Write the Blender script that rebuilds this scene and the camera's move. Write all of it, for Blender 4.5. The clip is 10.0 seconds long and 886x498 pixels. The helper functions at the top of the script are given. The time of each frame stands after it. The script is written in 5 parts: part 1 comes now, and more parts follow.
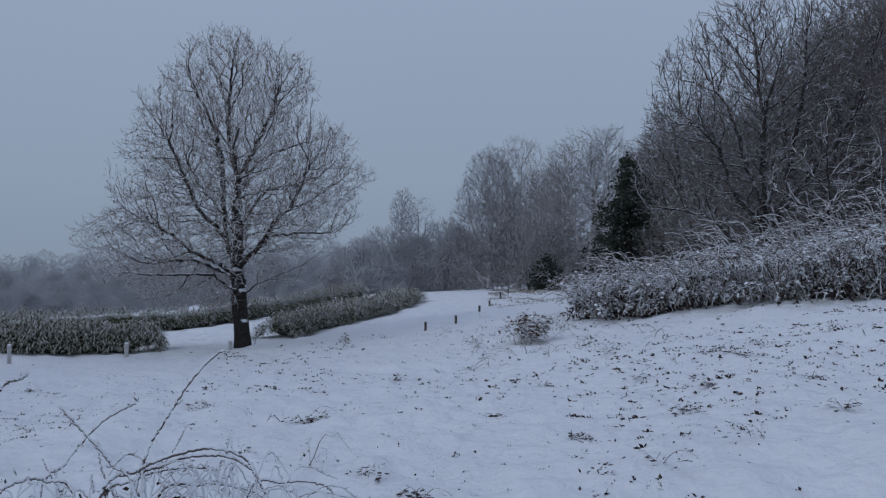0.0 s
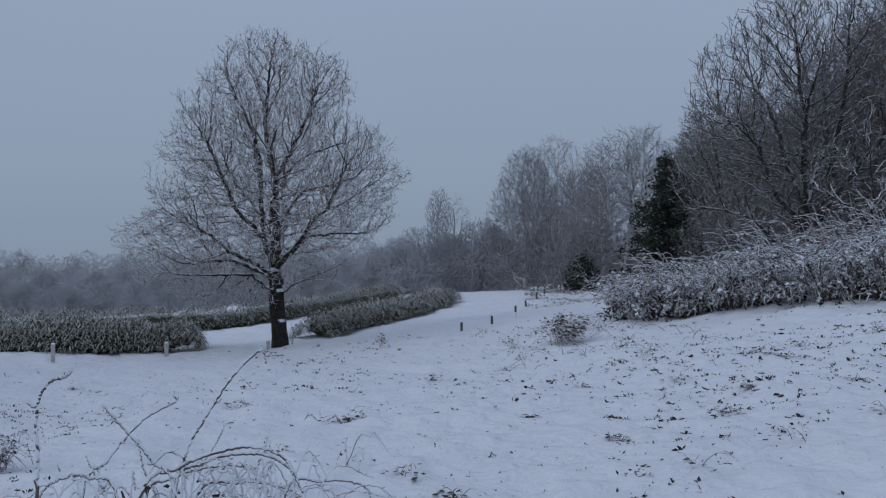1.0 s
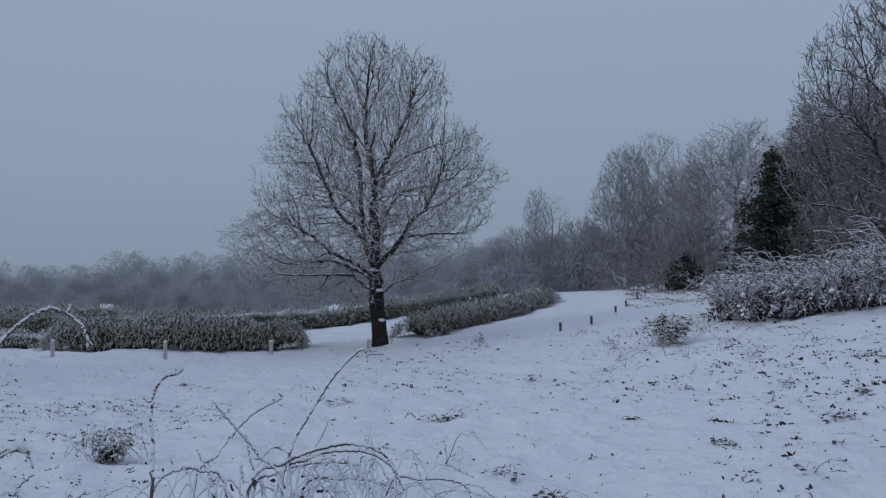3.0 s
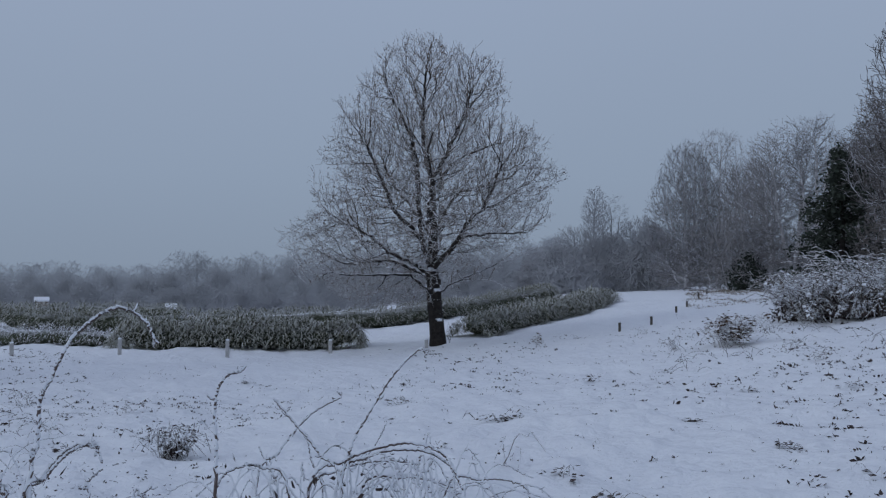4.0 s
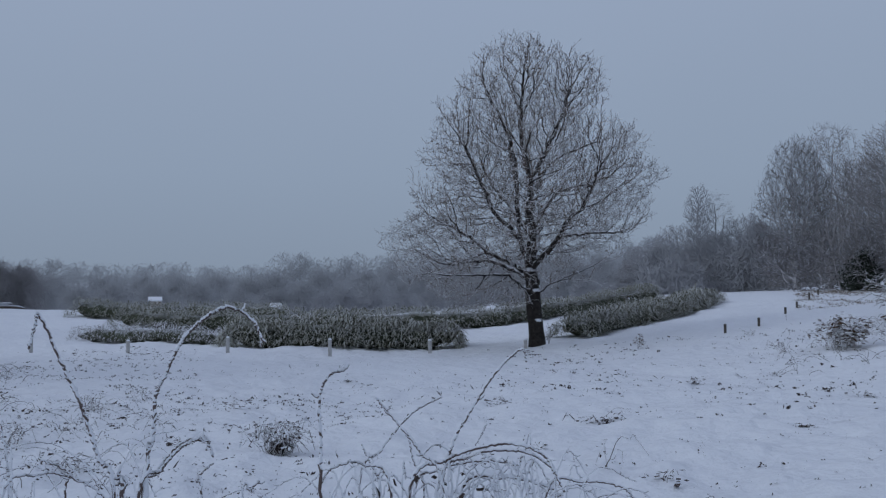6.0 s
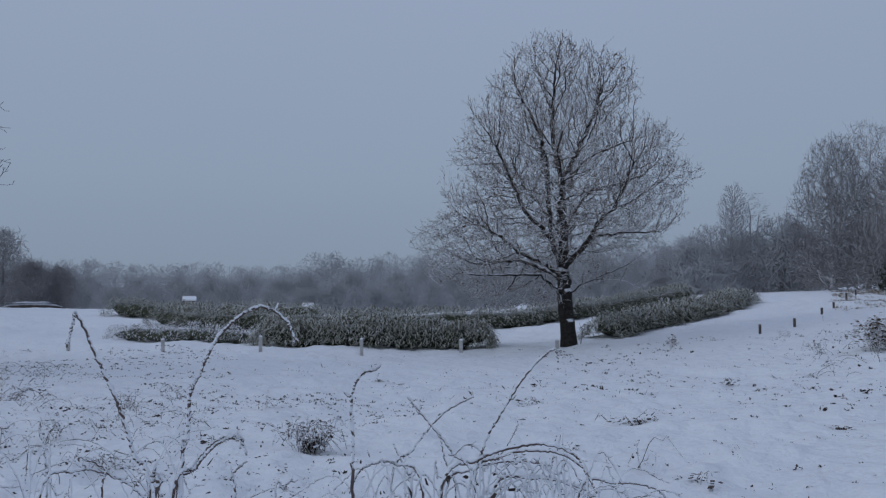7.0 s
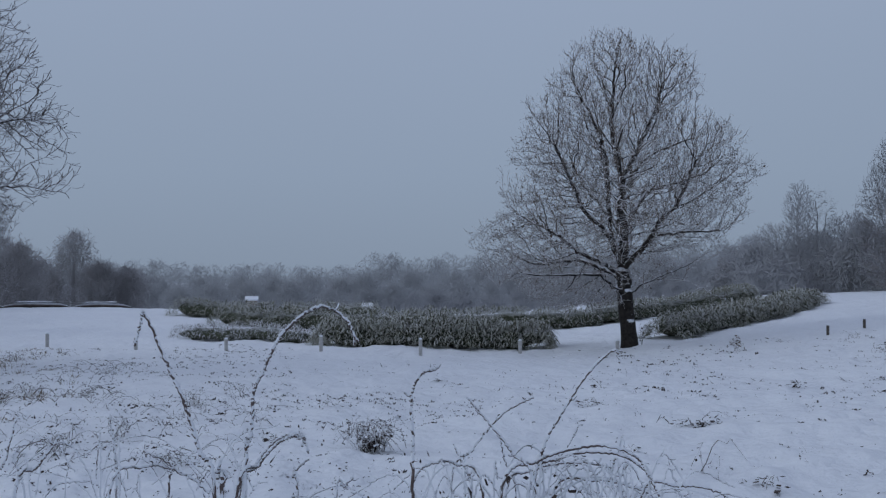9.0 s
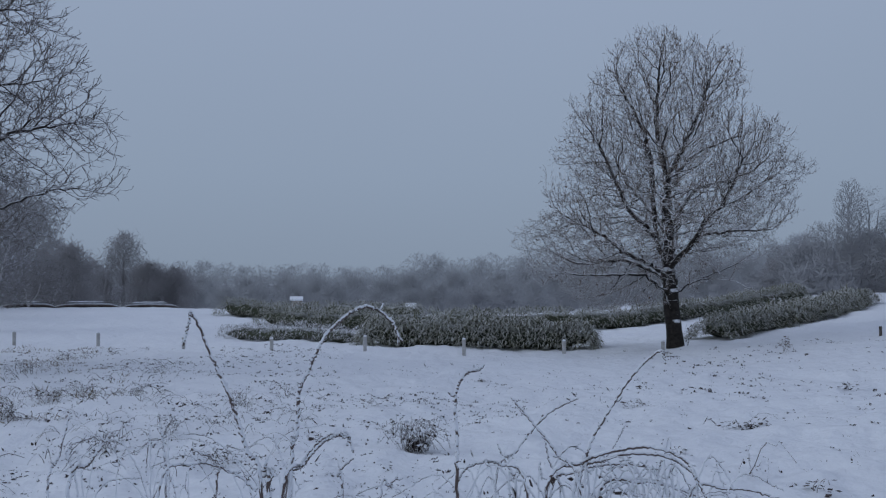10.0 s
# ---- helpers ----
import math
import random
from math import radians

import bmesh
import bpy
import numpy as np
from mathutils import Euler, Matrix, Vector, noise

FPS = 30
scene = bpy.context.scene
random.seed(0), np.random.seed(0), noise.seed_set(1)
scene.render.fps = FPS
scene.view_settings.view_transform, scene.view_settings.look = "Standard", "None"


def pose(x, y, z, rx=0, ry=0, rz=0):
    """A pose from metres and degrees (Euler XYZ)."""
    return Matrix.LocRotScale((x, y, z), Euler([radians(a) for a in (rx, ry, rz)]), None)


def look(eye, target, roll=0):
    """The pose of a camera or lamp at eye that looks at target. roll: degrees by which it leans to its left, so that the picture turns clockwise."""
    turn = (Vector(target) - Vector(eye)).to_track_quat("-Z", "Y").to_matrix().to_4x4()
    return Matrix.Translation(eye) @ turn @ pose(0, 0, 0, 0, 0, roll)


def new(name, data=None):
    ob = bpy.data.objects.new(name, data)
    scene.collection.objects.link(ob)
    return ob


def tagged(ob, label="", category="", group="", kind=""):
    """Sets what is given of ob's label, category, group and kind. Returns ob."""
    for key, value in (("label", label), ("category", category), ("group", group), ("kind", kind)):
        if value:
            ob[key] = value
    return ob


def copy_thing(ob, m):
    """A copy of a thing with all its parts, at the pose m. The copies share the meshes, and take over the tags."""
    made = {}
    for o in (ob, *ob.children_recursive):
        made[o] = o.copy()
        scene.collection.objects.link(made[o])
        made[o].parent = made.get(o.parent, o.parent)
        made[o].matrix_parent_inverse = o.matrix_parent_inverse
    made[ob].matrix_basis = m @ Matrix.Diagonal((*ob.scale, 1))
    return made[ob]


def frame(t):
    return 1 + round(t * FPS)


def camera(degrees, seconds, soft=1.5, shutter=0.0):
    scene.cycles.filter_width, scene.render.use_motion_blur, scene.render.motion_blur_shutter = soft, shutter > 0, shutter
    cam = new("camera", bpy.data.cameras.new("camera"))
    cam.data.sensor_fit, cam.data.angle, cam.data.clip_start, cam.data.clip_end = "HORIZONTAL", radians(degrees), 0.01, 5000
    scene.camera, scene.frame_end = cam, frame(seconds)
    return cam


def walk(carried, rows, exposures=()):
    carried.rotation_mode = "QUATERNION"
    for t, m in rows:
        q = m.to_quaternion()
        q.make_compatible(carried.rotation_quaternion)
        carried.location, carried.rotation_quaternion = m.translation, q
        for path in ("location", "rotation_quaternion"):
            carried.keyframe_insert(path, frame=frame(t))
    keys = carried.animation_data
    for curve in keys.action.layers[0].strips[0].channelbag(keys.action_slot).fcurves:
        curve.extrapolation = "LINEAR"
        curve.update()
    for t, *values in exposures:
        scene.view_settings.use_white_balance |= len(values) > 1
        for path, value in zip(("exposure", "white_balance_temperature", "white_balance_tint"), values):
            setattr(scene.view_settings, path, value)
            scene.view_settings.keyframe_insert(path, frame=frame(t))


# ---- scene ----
# The camera turns on a tripod head; its lens sits a little ahead of the pivot.
cam = camera(53.14, 10.0, soft=1.25)
EYE = 1.6
PIVOT = 0.04
TURNS = [
    (0.0, 0.00, 2.20, 0.04),
    (0.5, 1.12, 2.22, 0.00),
    (1.0, 2.32, 2.22, 0.01),
    (1.5, 3.47, 2.21, 0.09),
    (2.0, 5.21, 2.22, 0.04),
    (2.5, 6.88, 2.22, 0.04),
    (4.0, 12.36, 2.20, 0.01),
    (4.5, 14.18, 2.20, 0.03),
    (5.0, 16.12, 2.21, 0.04),
    (5.5, 17.52, 2.22, 0.06),
    (7.0, 20.74, 2.21, -0.01),
    (7.5, 21.50, 2.21, 0.00),
    (8.0, 22.36, 2.22, 0.01),
    (8.5, 23.37, 2.22, 0.00),
    (9.0, 24.52, 2.22, 0.02),
    (9.5, 25.87, 2.23, 0.07),
    (10.0, 27.31, 2.23, 0.07),
]


def turned(yaw, pitch, roll):
    a = radians(yaw)
    return pose(-PIVOT * math.sin(a), PIVOT * (math.cos(a) - 1), EYE, 90 + pitch, roll, yaw)


walk(cam, [(t, turned(yaw, pitch, roll)) for t, yaw, pitch, roll in TURNS], exposures=[(0.0, 0.0), (10.0, 0.0)])

# ---- sky and light: a dull winter overcast, brighter overhead than at the horizon ----
world = bpy.data.worlds.new("winter_sky")
scene.world = world
world.use_nodes = True
wn, wl = world.node_tree.nodes, world.node_tree.links
wn.clear()
w_out = wn.new("ShaderNodeOutputWorld")
w_bg = wn.new("ShaderNodeBackground")
w_sky = wn.new("ShaderNodeTexSky")
w_sky.sky_type = 'NISHITA'
w_sky.sun_disc = False
w_sky.sun_elevation, w_sky.sun_rotation = radians(32), radians(234)
w_sky.dust_density = 4.0
w_dim = wn.new("ShaderNodeVectorMath")
w_dim.operation = 'SCALE'
w_dim.inputs["Scale"].default_value = 0.03
w_coord = wn.new("ShaderNodeTexCoord")
w_sep = wn.new("ShaderNodeSeparateXYZ")
w_ramp = wn.new("ShaderNodeValToRGB")
for at, colour in ((0.0, (0.232, 0.292, 0.385)), (0.12, (0.265, 0.335, 0.447)), (0.33, (0.300, 0.372, 0.505)), (1.0, (0.36, 0.42, 0.585))):
    e = w_ramp.color_ramp.elements.new(at) if 0 < at < 1 else w_ramp.color_ramp.elements[0 if at == 0 else -1]
    e.color = (*colour, 1)
w_noise = wn.new("ShaderNodeTexNoise")
w_noise.inputs["Scale"].default_value = 2.2
w_noise.inputs["Detail"].default_value = 3.0
w_amp = wn.new("ShaderNodeMapRange")
w_amp.inputs["To Min"].default_value, w_amp.inputs["To Max"].default_value = 0.975, 1.025
w_cloud = wn.new("ShaderNodeVectorMath")
w_cloud.operation = 'SCALE'
w_mix = wn.new("ShaderNodeMix")
w_mix.data_type = 'RGBA'
w_mix.inputs["Factor"].default_value = 0.97
wl.new(w_coord.outputs["Generated"], w_sep.inputs[0])
wl.new(w_coord.outputs["Generated"], w_noise.inputs["Vector"])
wl.new(w_sep.outputs["Z"], w_ramp.inputs["Fac"])
wl.new(w_noise.outputs["Fac"], w_amp.inputs["Value"])
wl.new(w_ramp.outputs["Color"], w_cloud.inputs[0])
wl.new(w_amp.outputs["Result"], w_cloud.inputs["Scale"])
wl.new(w_sky.outputs["Color"], w_dim.inputs[0])
wl.new(w_dim.outputs["Vector"], w_mix.inputs["A"])
wl.new(w_cloud.outputs["Vector"], w_mix.inputs["B"])
wl.new(w_mix.outputs["Result"], w_bg.inputs["Color"])
wl.new(w_bg.outputs["Background"], w_out.inputs["Surface"])
w_bg.inputs["Strength"].default_value = 1.0

sun_data = bpy.data.lights.new("sun", 'SUN')
sun_data.energy, sun_data.angle, sun_data.color = 0.5, radians(35), (0.84, 0.92, 1.0)
sun = new("sun", sun_data)
sun.matrix_world = look((-22, -16, 17), (0, 0, 0))


# ---- materials ----
def material(name):
    m = bpy.data.materials.new(name)
    m.use_nodes = True
    nodes, links = m.node_tree.nodes, m.node_tree.links
    return m, nodes, links, nodes["Principled BSDF"]


def noise_node(nodes, links, scale, detail=4.0, rough=0.6, coord="Object"):
    tc = nodes.new("ShaderNodeTexCoord")
    n = nodes.new("ShaderNodeTexNoise")
    n.inputs["Scale"].default_value, n.inputs["Detail"].default_value, n.inputs["Roughness"].default_value = scale, detail, rough
    links.new(tc.outputs[coord], n.inputs["Vector"])
    return n


def ramp_node(nodes, links, source, stops):
    r = nodes.new("ShaderNodeValToRGB")
    for i, (at, colour) in enumerate(stops):
        e = r.color_ramp.elements[i] if i < 2 else r.color_ramp.elements.new(at)
        e.position, e.color = at, (*colour, 1)
    links.new(source, r.inputs["Fac"])
    return r


def mix_node(nodes, links, factor, a, b):
    m = nodes.new("ShaderNodeMix")
    m.data_type = 'RGBA'
    for socket, value in (("Factor", factor), ("A", a), ("B", b)):
        if isinstance(value, (tuple, float)):
            m.inputs[socket].default_value = (*value, 1) if isinstance(value, tuple) else value
        else:
            links.new(value, m.inputs[socket])
    return m.outputs["Result"]


def bump_node(nodes, links, bsdf, height, strength, distance):
    b = nodes.new("ShaderNodeBump")
    b.inputs["Strength"].default_value, b.inputs["Distance"].default_value = strength, distance
    links.new(height, b.inputs["Height"])
    links.new(b.outputs["Normal"], bsdf.inputs["Normal"])


SNOW = (0.855, 0.875, 0.905)


def snow_material(name="snow", scale=1.0):
    m, nodes, links, bsdf = material(name)
    coarse = noise_node(nodes, links, 0.35 * scale, 5.0)
    fine = noise_node(nodes, links, 9.0 * scale, 6.0, 0.7)
    c = ramp_node(nodes, links, coarse.outputs["Fac"], ((0.25, (0.80, 0.82, 0.86)), (0.75, SNOW)))
    f = ramp_node(nodes, links, fine.outputs["Fac"], ((0.2, (0.91, 0.91, 0.92)), (0.6, (1, 1, 1))))
    mul = nodes.new("ShaderNodeMix")
    mul.data_type, mul.blend_type = 'RGBA', 'MULTIPLY'
    mul.inputs["Factor"].default_value = 1.0
    links.new(c.outputs["Color"], mul.inputs["A"])
    links.new(f.outputs["Color"], mul.inputs["B"])
    links.new(mul.outputs["Result"], bsdf.inputs["Base Color"])
    bsdf.inputs["Roughness"].default_value = 0.75
    bsdf.inputs["Specular IOR Level"].default_value = 0.2
    mid = noise_node(nodes, links, 2.6 * scale, 4.0, 0.55)
    add = nodes.new("ShaderNodeMath")
    add.operation = 'MULTIPLY_ADD'
    add.inputs[1].default_value = 0.22
    links.new(fine.outputs["Fac"], add.inputs[0])
    links.new(mid.outputs["Fac"], add.inputs[2])
    bump_node(nodes, links, bsdf, add.outputs[0], 0.8, 0.16 / scale)
    return m


def dusted(name, dark, light, lo, hi, patch=6.0, snow=SNOW, rough=0.85, cover=0.35):
    """Bark or leaf with snow lying where the surface faces up (from lo to hi of the normal's height), broken by patches."""
    m, nodes, links, bsdf = material(name)
    grain = noise_node(nodes, links, patch, 5.0, 0.65)
    base = ramp_node(nodes, links, grain.outputs["Fac"], ((0.3, dark), (0.72, light)))
    geo = nodes.new("ShaderNodeNewGeometry")
    sep = nodes.new("ShaderNodeSeparateXYZ")
    links.new(geo.outputs["Normal"], sep.inputs[0])
    spots = noise_node(nodes, links, patch * 0.45, 3.0)
    jitter = nodes.new("ShaderNodeMath")
    jitter.operation = 'MULTIPLY_ADD'
    links.new(spots.outputs["Fac"], jitter.inputs[0])
    jitter.inputs[1].default_value = cover * 2
    links.new(sep.outputs["Z"], jitter.inputs[2])
    lay = nodes.new("ShaderNodeMapRange")
    lay.inputs["From Min"].default_value, lay.inputs["From Max"].default_value = lo + cover, hi + cover
    links.new(jitter.outputs[0], lay.inputs["Value"])
    links.new(mix_node(nodes, links, lay.outputs["Result"], base.outputs["Color"], snow), bsdf.inputs["Base Color"])
    bsdf.inputs["Roughness"].default_value = rough
    bsdf.inputs["Specular IOR Level"].default_value = 0.2
    bump_node(nodes, links, bsdf, grain.outputs["Fac"], 0.5, 0.01)
    return m


def varied(name, dark, light, scale=5.0, rough=0.8):
    """A rough surface whose colour varies from piece to piece and over its grain."""
    m, nodes, links, bsdf = material(name)
    grain = noise_node(nodes, links, scale, 5.0)
    geo = nodes.new("ShaderNodeNewGeometry")
    blend = nodes.new("ShaderNodeMath")
    blend.operation = 'MULTIPLY_ADD'
    links.new(geo.outputs["Random Per Island"], blend.inputs[0])
    blend.inputs[1].default_value = 0.6
    half = nodes.new("ShaderNodeMath")
    half.operation = 'MULTIPLY'
    half.inputs[1].default_value = 0.5
    links.new(grain.outputs["Fac"], half.inputs[0])
    links.new(half.outputs[0], blend.inputs[2])
    c = ramp_node(nodes, links, blend.outputs[0], ((0.15, dark), (0.8, light)))
    links.new(c.outputs["Color"], bsdf.inputs["Base Color"])
    bsdf.inputs["Roughness"].default_value = rough
    bsdf.inputs["Specular IOR Level"].default_value = 0.2
    bump_node(nodes, links, bsdf, grain.outputs["Fac"], 0.4, 0.01)
    return m


def sprays(name, dark, light):
    """Fine frosted twigs massed far off, mist painted in; they let part of the light through."""
    m, nodes, links, bsdf = material(name)
    geo = nodes.new("ShaderNodeNewGeometry")
    broad_tone = noise_node(nodes, links, 0.25, 3.0)
    blend = nodes.new("ShaderNodeMath")
    blend.operation = 'MULTIPLY_ADD'
    links.new(geo.outputs["Random Per Island"], blend.inputs[0])
    blend.inputs[1].default_value = 0.3
    links.new(broad_tone.outputs["Fac"], blend.inputs[2])
    tone = ramp_node(nodes, links, blend.outputs[0], ((0.3, dark), (0.9, light)))
    back, thin = nodes.new("ShaderNodeBsdfTranslucent"), nodes.new("ShaderNodeMixShader")
    thin.inputs[0].default_value = 0.5
    links.new(tone.outputs["Color"], bsdf.inputs["Base Color"])
    links.new(tone.outputs["Color"], back.inputs["Color"])
    bsdf.inputs["Roughness"].default_value = 0.9
    bsdf.inputs["Specular IOR Level"].default_value = 0.0
    links.new(bsdf.outputs[0], thin.inputs[1])
    links.new(back.outputs[0], thin.inputs[2])
    links.new(thin.outputs[0], nodes["Material Output"].inputs["Surface"])
    return m


M_SNOW = snow_material("snow")
M_RIME = snow_material("clinging_snow", 6.0)
M_BARK = dusted("oak_bark", (0.012, 0.010, 0.009), (0.05, 0.042, 0.036), 0.75, 1.0, 7.0)
M_LIMB = dusted("snowy_limb", (0.015, 0.012, 0.011), (0.055, 0.046, 0.04), 0.25, 0.7, 9.0)
M_TRUNK = dusted("oak_trunk", (0.012, 0.010, 0.009), (0.05, 0.042, 0.036), 0.23, 0.32, 9.0)
M_TWIG = dusted("snowy_twig", (0.088, 0.066, 0.052), (0.20, 0.152, 0.116), -0.3, 0.5, 5.0)
M_WHITETWIG = dusted("snow_white_twig", (0.10, 0.08, 0.07), (0.22, 0.18, 0.15), -0.4, 0.3, 5.0)
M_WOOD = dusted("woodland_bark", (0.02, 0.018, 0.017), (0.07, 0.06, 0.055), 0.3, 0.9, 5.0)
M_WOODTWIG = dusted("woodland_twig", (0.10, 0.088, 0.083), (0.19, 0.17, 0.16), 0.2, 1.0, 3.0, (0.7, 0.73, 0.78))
# Haze is painted into these frosted colours, paler and flatter than near bark.
M_HAZEFROST = dusted("haze_pale_frosted_twig", (0.34, 0.325, 0.33), (0.49, 0.472, 0.478), -0.2, 1.1, 2.0, (0.76, 0.77, 0.80))
M_HAZEBARK = dusted("haze_pale_frosted_bark", (0.18, 0.17, 0.17), (0.30, 0.29, 0.29), 0.1, 1.0, 3.0, (0.6, 0.62, 0.68))
M_HAZEHOAR = dusted("haze_pale_hoar_wood", (0.32, 0.324, 0.335), (0.38, 0.382, 0.395), -0.2, 2.2, 0.3, (0.52, 0.53, 0.56))
# Both sprays carry mist as an even grey in the colour.
M_MISTPAINT = sprays("mist_paled_wood", (0.40, 0.405, 0.415), (0.45, 0.455, 0.465))
M_MISTDIM = sprays("mist_greyed_wood", (0.29, 0.285, 0.29), (0.36, 0.35, 0.355))
M_LEAF = dusted("evergreen_leaf", (0.125, 0.125, 0.08), (0.29, 0.285, 0.19), 0.6, 1.6, 4.0, SNOW, 0.55)
M_LEAFDARK = dusted("dark_leaf", (0.028, 0.034, 0.027), (0.065, 0.078, 0.058), 0.65, 1.4, 5.0)
# Darker than the leaves: shade inside the hedges put into the colour.
M_SHADECORE = dusted("hedge_inside_shade", (0.05, 0.056, 0.038), (0.10, 0.11, 0.07), 0.8, 1.3, 6.0)
M_BROWNLEAF = dusted("withered_leaf", (0.05, 0.03, 0.02), (0.17, 0.10, 0.055), 0.5, 1.0, 8.0)
M_STRAW = dusted("dry_straw", (0.12, 0.09, 0.065), (0.26, 0.21, 0.15), 0.35, 0.9, 8.0)
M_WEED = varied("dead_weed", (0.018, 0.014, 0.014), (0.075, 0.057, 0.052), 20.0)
M_CANE = varied("bramble_cane", (0.05, 0.037, 0.034), (0.15, 0.115, 0.105), 25.0)
M_POST = dusted("weathered_post", (0.36, 0.35, 0.34), (0.58, 0.57, 0.55), 0.3, 0.7, 12.0)
M_STAKE = dusted("dark_stake", (0.06, 0.05, 0.045), (0.15, 0.13, 0.11), 0.3, 0.7, 12.0)
M_WALLPAINT = dusted("shed_boards", (0.25, 0.2, 0.17), (0.35, 0.29, 0.25), 0.4, 0.8, 2.0)
M_DARKGAP = varied("shed_opening", (0.03, 0.03, 0.03), (0.06, 0.06, 0.06), 3.0)


# ---- mesh helpers ----
def mesh_of(name, verts, faces, mat, smooth=True):
    """A mesh from arrays of corners and of faces that all have the same number of corners."""
    verts, faces = np.asarray(verts, np.float32), np.asarray(faces, np.int32)
    me = bpy.data.meshes.new(name)
    count, sides = faces.shape
    me.vertices.add(len(verts))
    me.vertices.foreach_set("co", verts.ravel())
    me.loops.add(count * sides)
    me.loops.foreach_set("vertex_index", faces.ravel())
    me.polygons.add(count)
    me.polygons.foreach_set("loop_start", np.arange(0, count * sides, sides, dtype=np.int32))
    me.polygons.foreach_set("use_smooth", np.full(count, smooth))
    me.update(calc_edges=True)
    me.validate()
    me.materials.append(mat)
    return me


def thing(name, label, category, place=(0, 0, 0), group="", kind="", turn=0.0):
    ob = new(name)
    ob.matrix_basis = pose(*place, 0, 0, turn)
    ob.empty_display_size = 0.2
    return tagged(ob, label, category, group, kind)


def part(name, me, parent, label="", place=None):
    ob = new(name, me)
    ob.parent = parent
    if place is not None:
        ob.matrix_basis = place
    return tagged(ob, label)


def unit(v):
    return v / np.maximum(np.linalg.norm(v, axis=-1, keepdims=True), 1e-9)


def frames_for(t):
    """Two directions square to each direction of t."""
    ref = np.where(np.abs(t[:, :1]) < 0.8, np.array([[1.0, 0, 0]]), np.array([[0, 1.0, 0]]))
    a = unit(np.cross(t, ref))
    return a, np.cross(t, a)


def sleeves(p0, t0, r0, p1, t1, r1, k):
    """One open sleeve with k sides for every pair of ends; returns corners and faces."""
    n = len(p0)
    ang = np.arange(k) * 2 * np.pi / k
    rings = []
    for p, t, r in ((p0, t0, r0), (p1, t1, r1)):
        a, b = frames_for(t)
        rings.append(p[:, None] + r[:, None, None] * (np.cos(ang)[None, :, None] * a[:, None] + np.sin(ang)[None, :, None] * b[:, None]))
    v = np.concatenate(rings, 1).reshape(-1, 3)
    i, j = np.arange(k), (np.arange(k) + 1) % k
    f = np.stack([i, j, j + k, i + k], 1)[:1 if k == 2 else k]
    return v, (f[None] + (np.arange(n) * 2 * k)[:, None, None]).reshape(-1, 4)


def joined(pieces):
    vs, fs, base = [], [], 0
    for v, f in pieces:
        if len(v):
            vs.append(v), fs.append(f + base)
            base += len(v)
    return np.concatenate(vs), np.concatenate(fs)


def tube(points, radii, k=6, lumps=0.0, rng=None):
    """A bent tube through points, closed at both ends."""
    p, r = np.asarray(points, float), np.asarray(radii, float)
    t = unit(np.gradient(p, axis=0))
    a, b = frames_for(t)
    ang = np.arange(k) * 2 * np.pi / k
    rr = r[:, None] * np.ones(k)
    if lumps:
        rr = rr * (1 + lumps * rng.uniform(-1, 1, rr.shape))
    v = p[:, None] + rr[:, :, None] * (np.cos(ang)[None, :, None] * a[:, None] + np.sin(ang)[None, :, None] * b[:, None])
    v = np.concatenate([v.reshape(-1, 3), p[:1], p[-1:]])
    f = []
    m = len(p)
    for s in range(m - 1):
        for i in range(k):
            j = (i + 1) % k
            f.append((s * k + i, s * k + j, (s + 1) * k + j, (s + 1) * k + i))
    for i in range(0, k, 2):
        j, l = (i + 1) % k, (i + 2) % k
        f.append((m * k, l, j, i))
        f.append((m * k + 1, (m - 1) * k + i, (m - 1) * k + j, (m - 1) * k + l))
    return v, np.array(f)


def smooth_path(ctrl, n):
    """A Catmull-Rom curve through control points."""
    c = np.asarray(ctrl, float)
    c = np.concatenate([[2 * c[0] - c[1]], c, [2 * c[-1] - c[-2]]])
    u = np.linspace(0, len(c) - 3 - 1e-6, n)
    i = u.astype(int)
    s = (u - i)[:, None]
    p0, p1, p2, p3 = c[i], c[i + 1], c[i + 2], c[i + 3]
    return 0.5 * (2 * p1 + (p2 - p0) * s + (2 * p0 - 5 * p1 + 4 * p2 - p3) * s * s + (3 * p1 - p0 - 3 * p2 + p3) * s ** 3)


def value_noise(x, y, seed):
    """Smooth random heights over the plan, from 0 to 1."""
    table = np.random.RandomState(seed).rand(256, 256)
    i, j = np.floor(x).astype(int), np.floor(y).astype(int)
    u, w = x - i, y - j
    u, w = u * u * (3 - 2 * u), w * w * (3 - 2 * w)
    g = lambda a, b: table[a % 256, b % 256]
    return (g(i, j) * (1 - u) + g(i + 1, j) * u) * (1 - w) + (g(i, j + 1) * (1 - u) + g(i + 1, j + 1) * u) * w


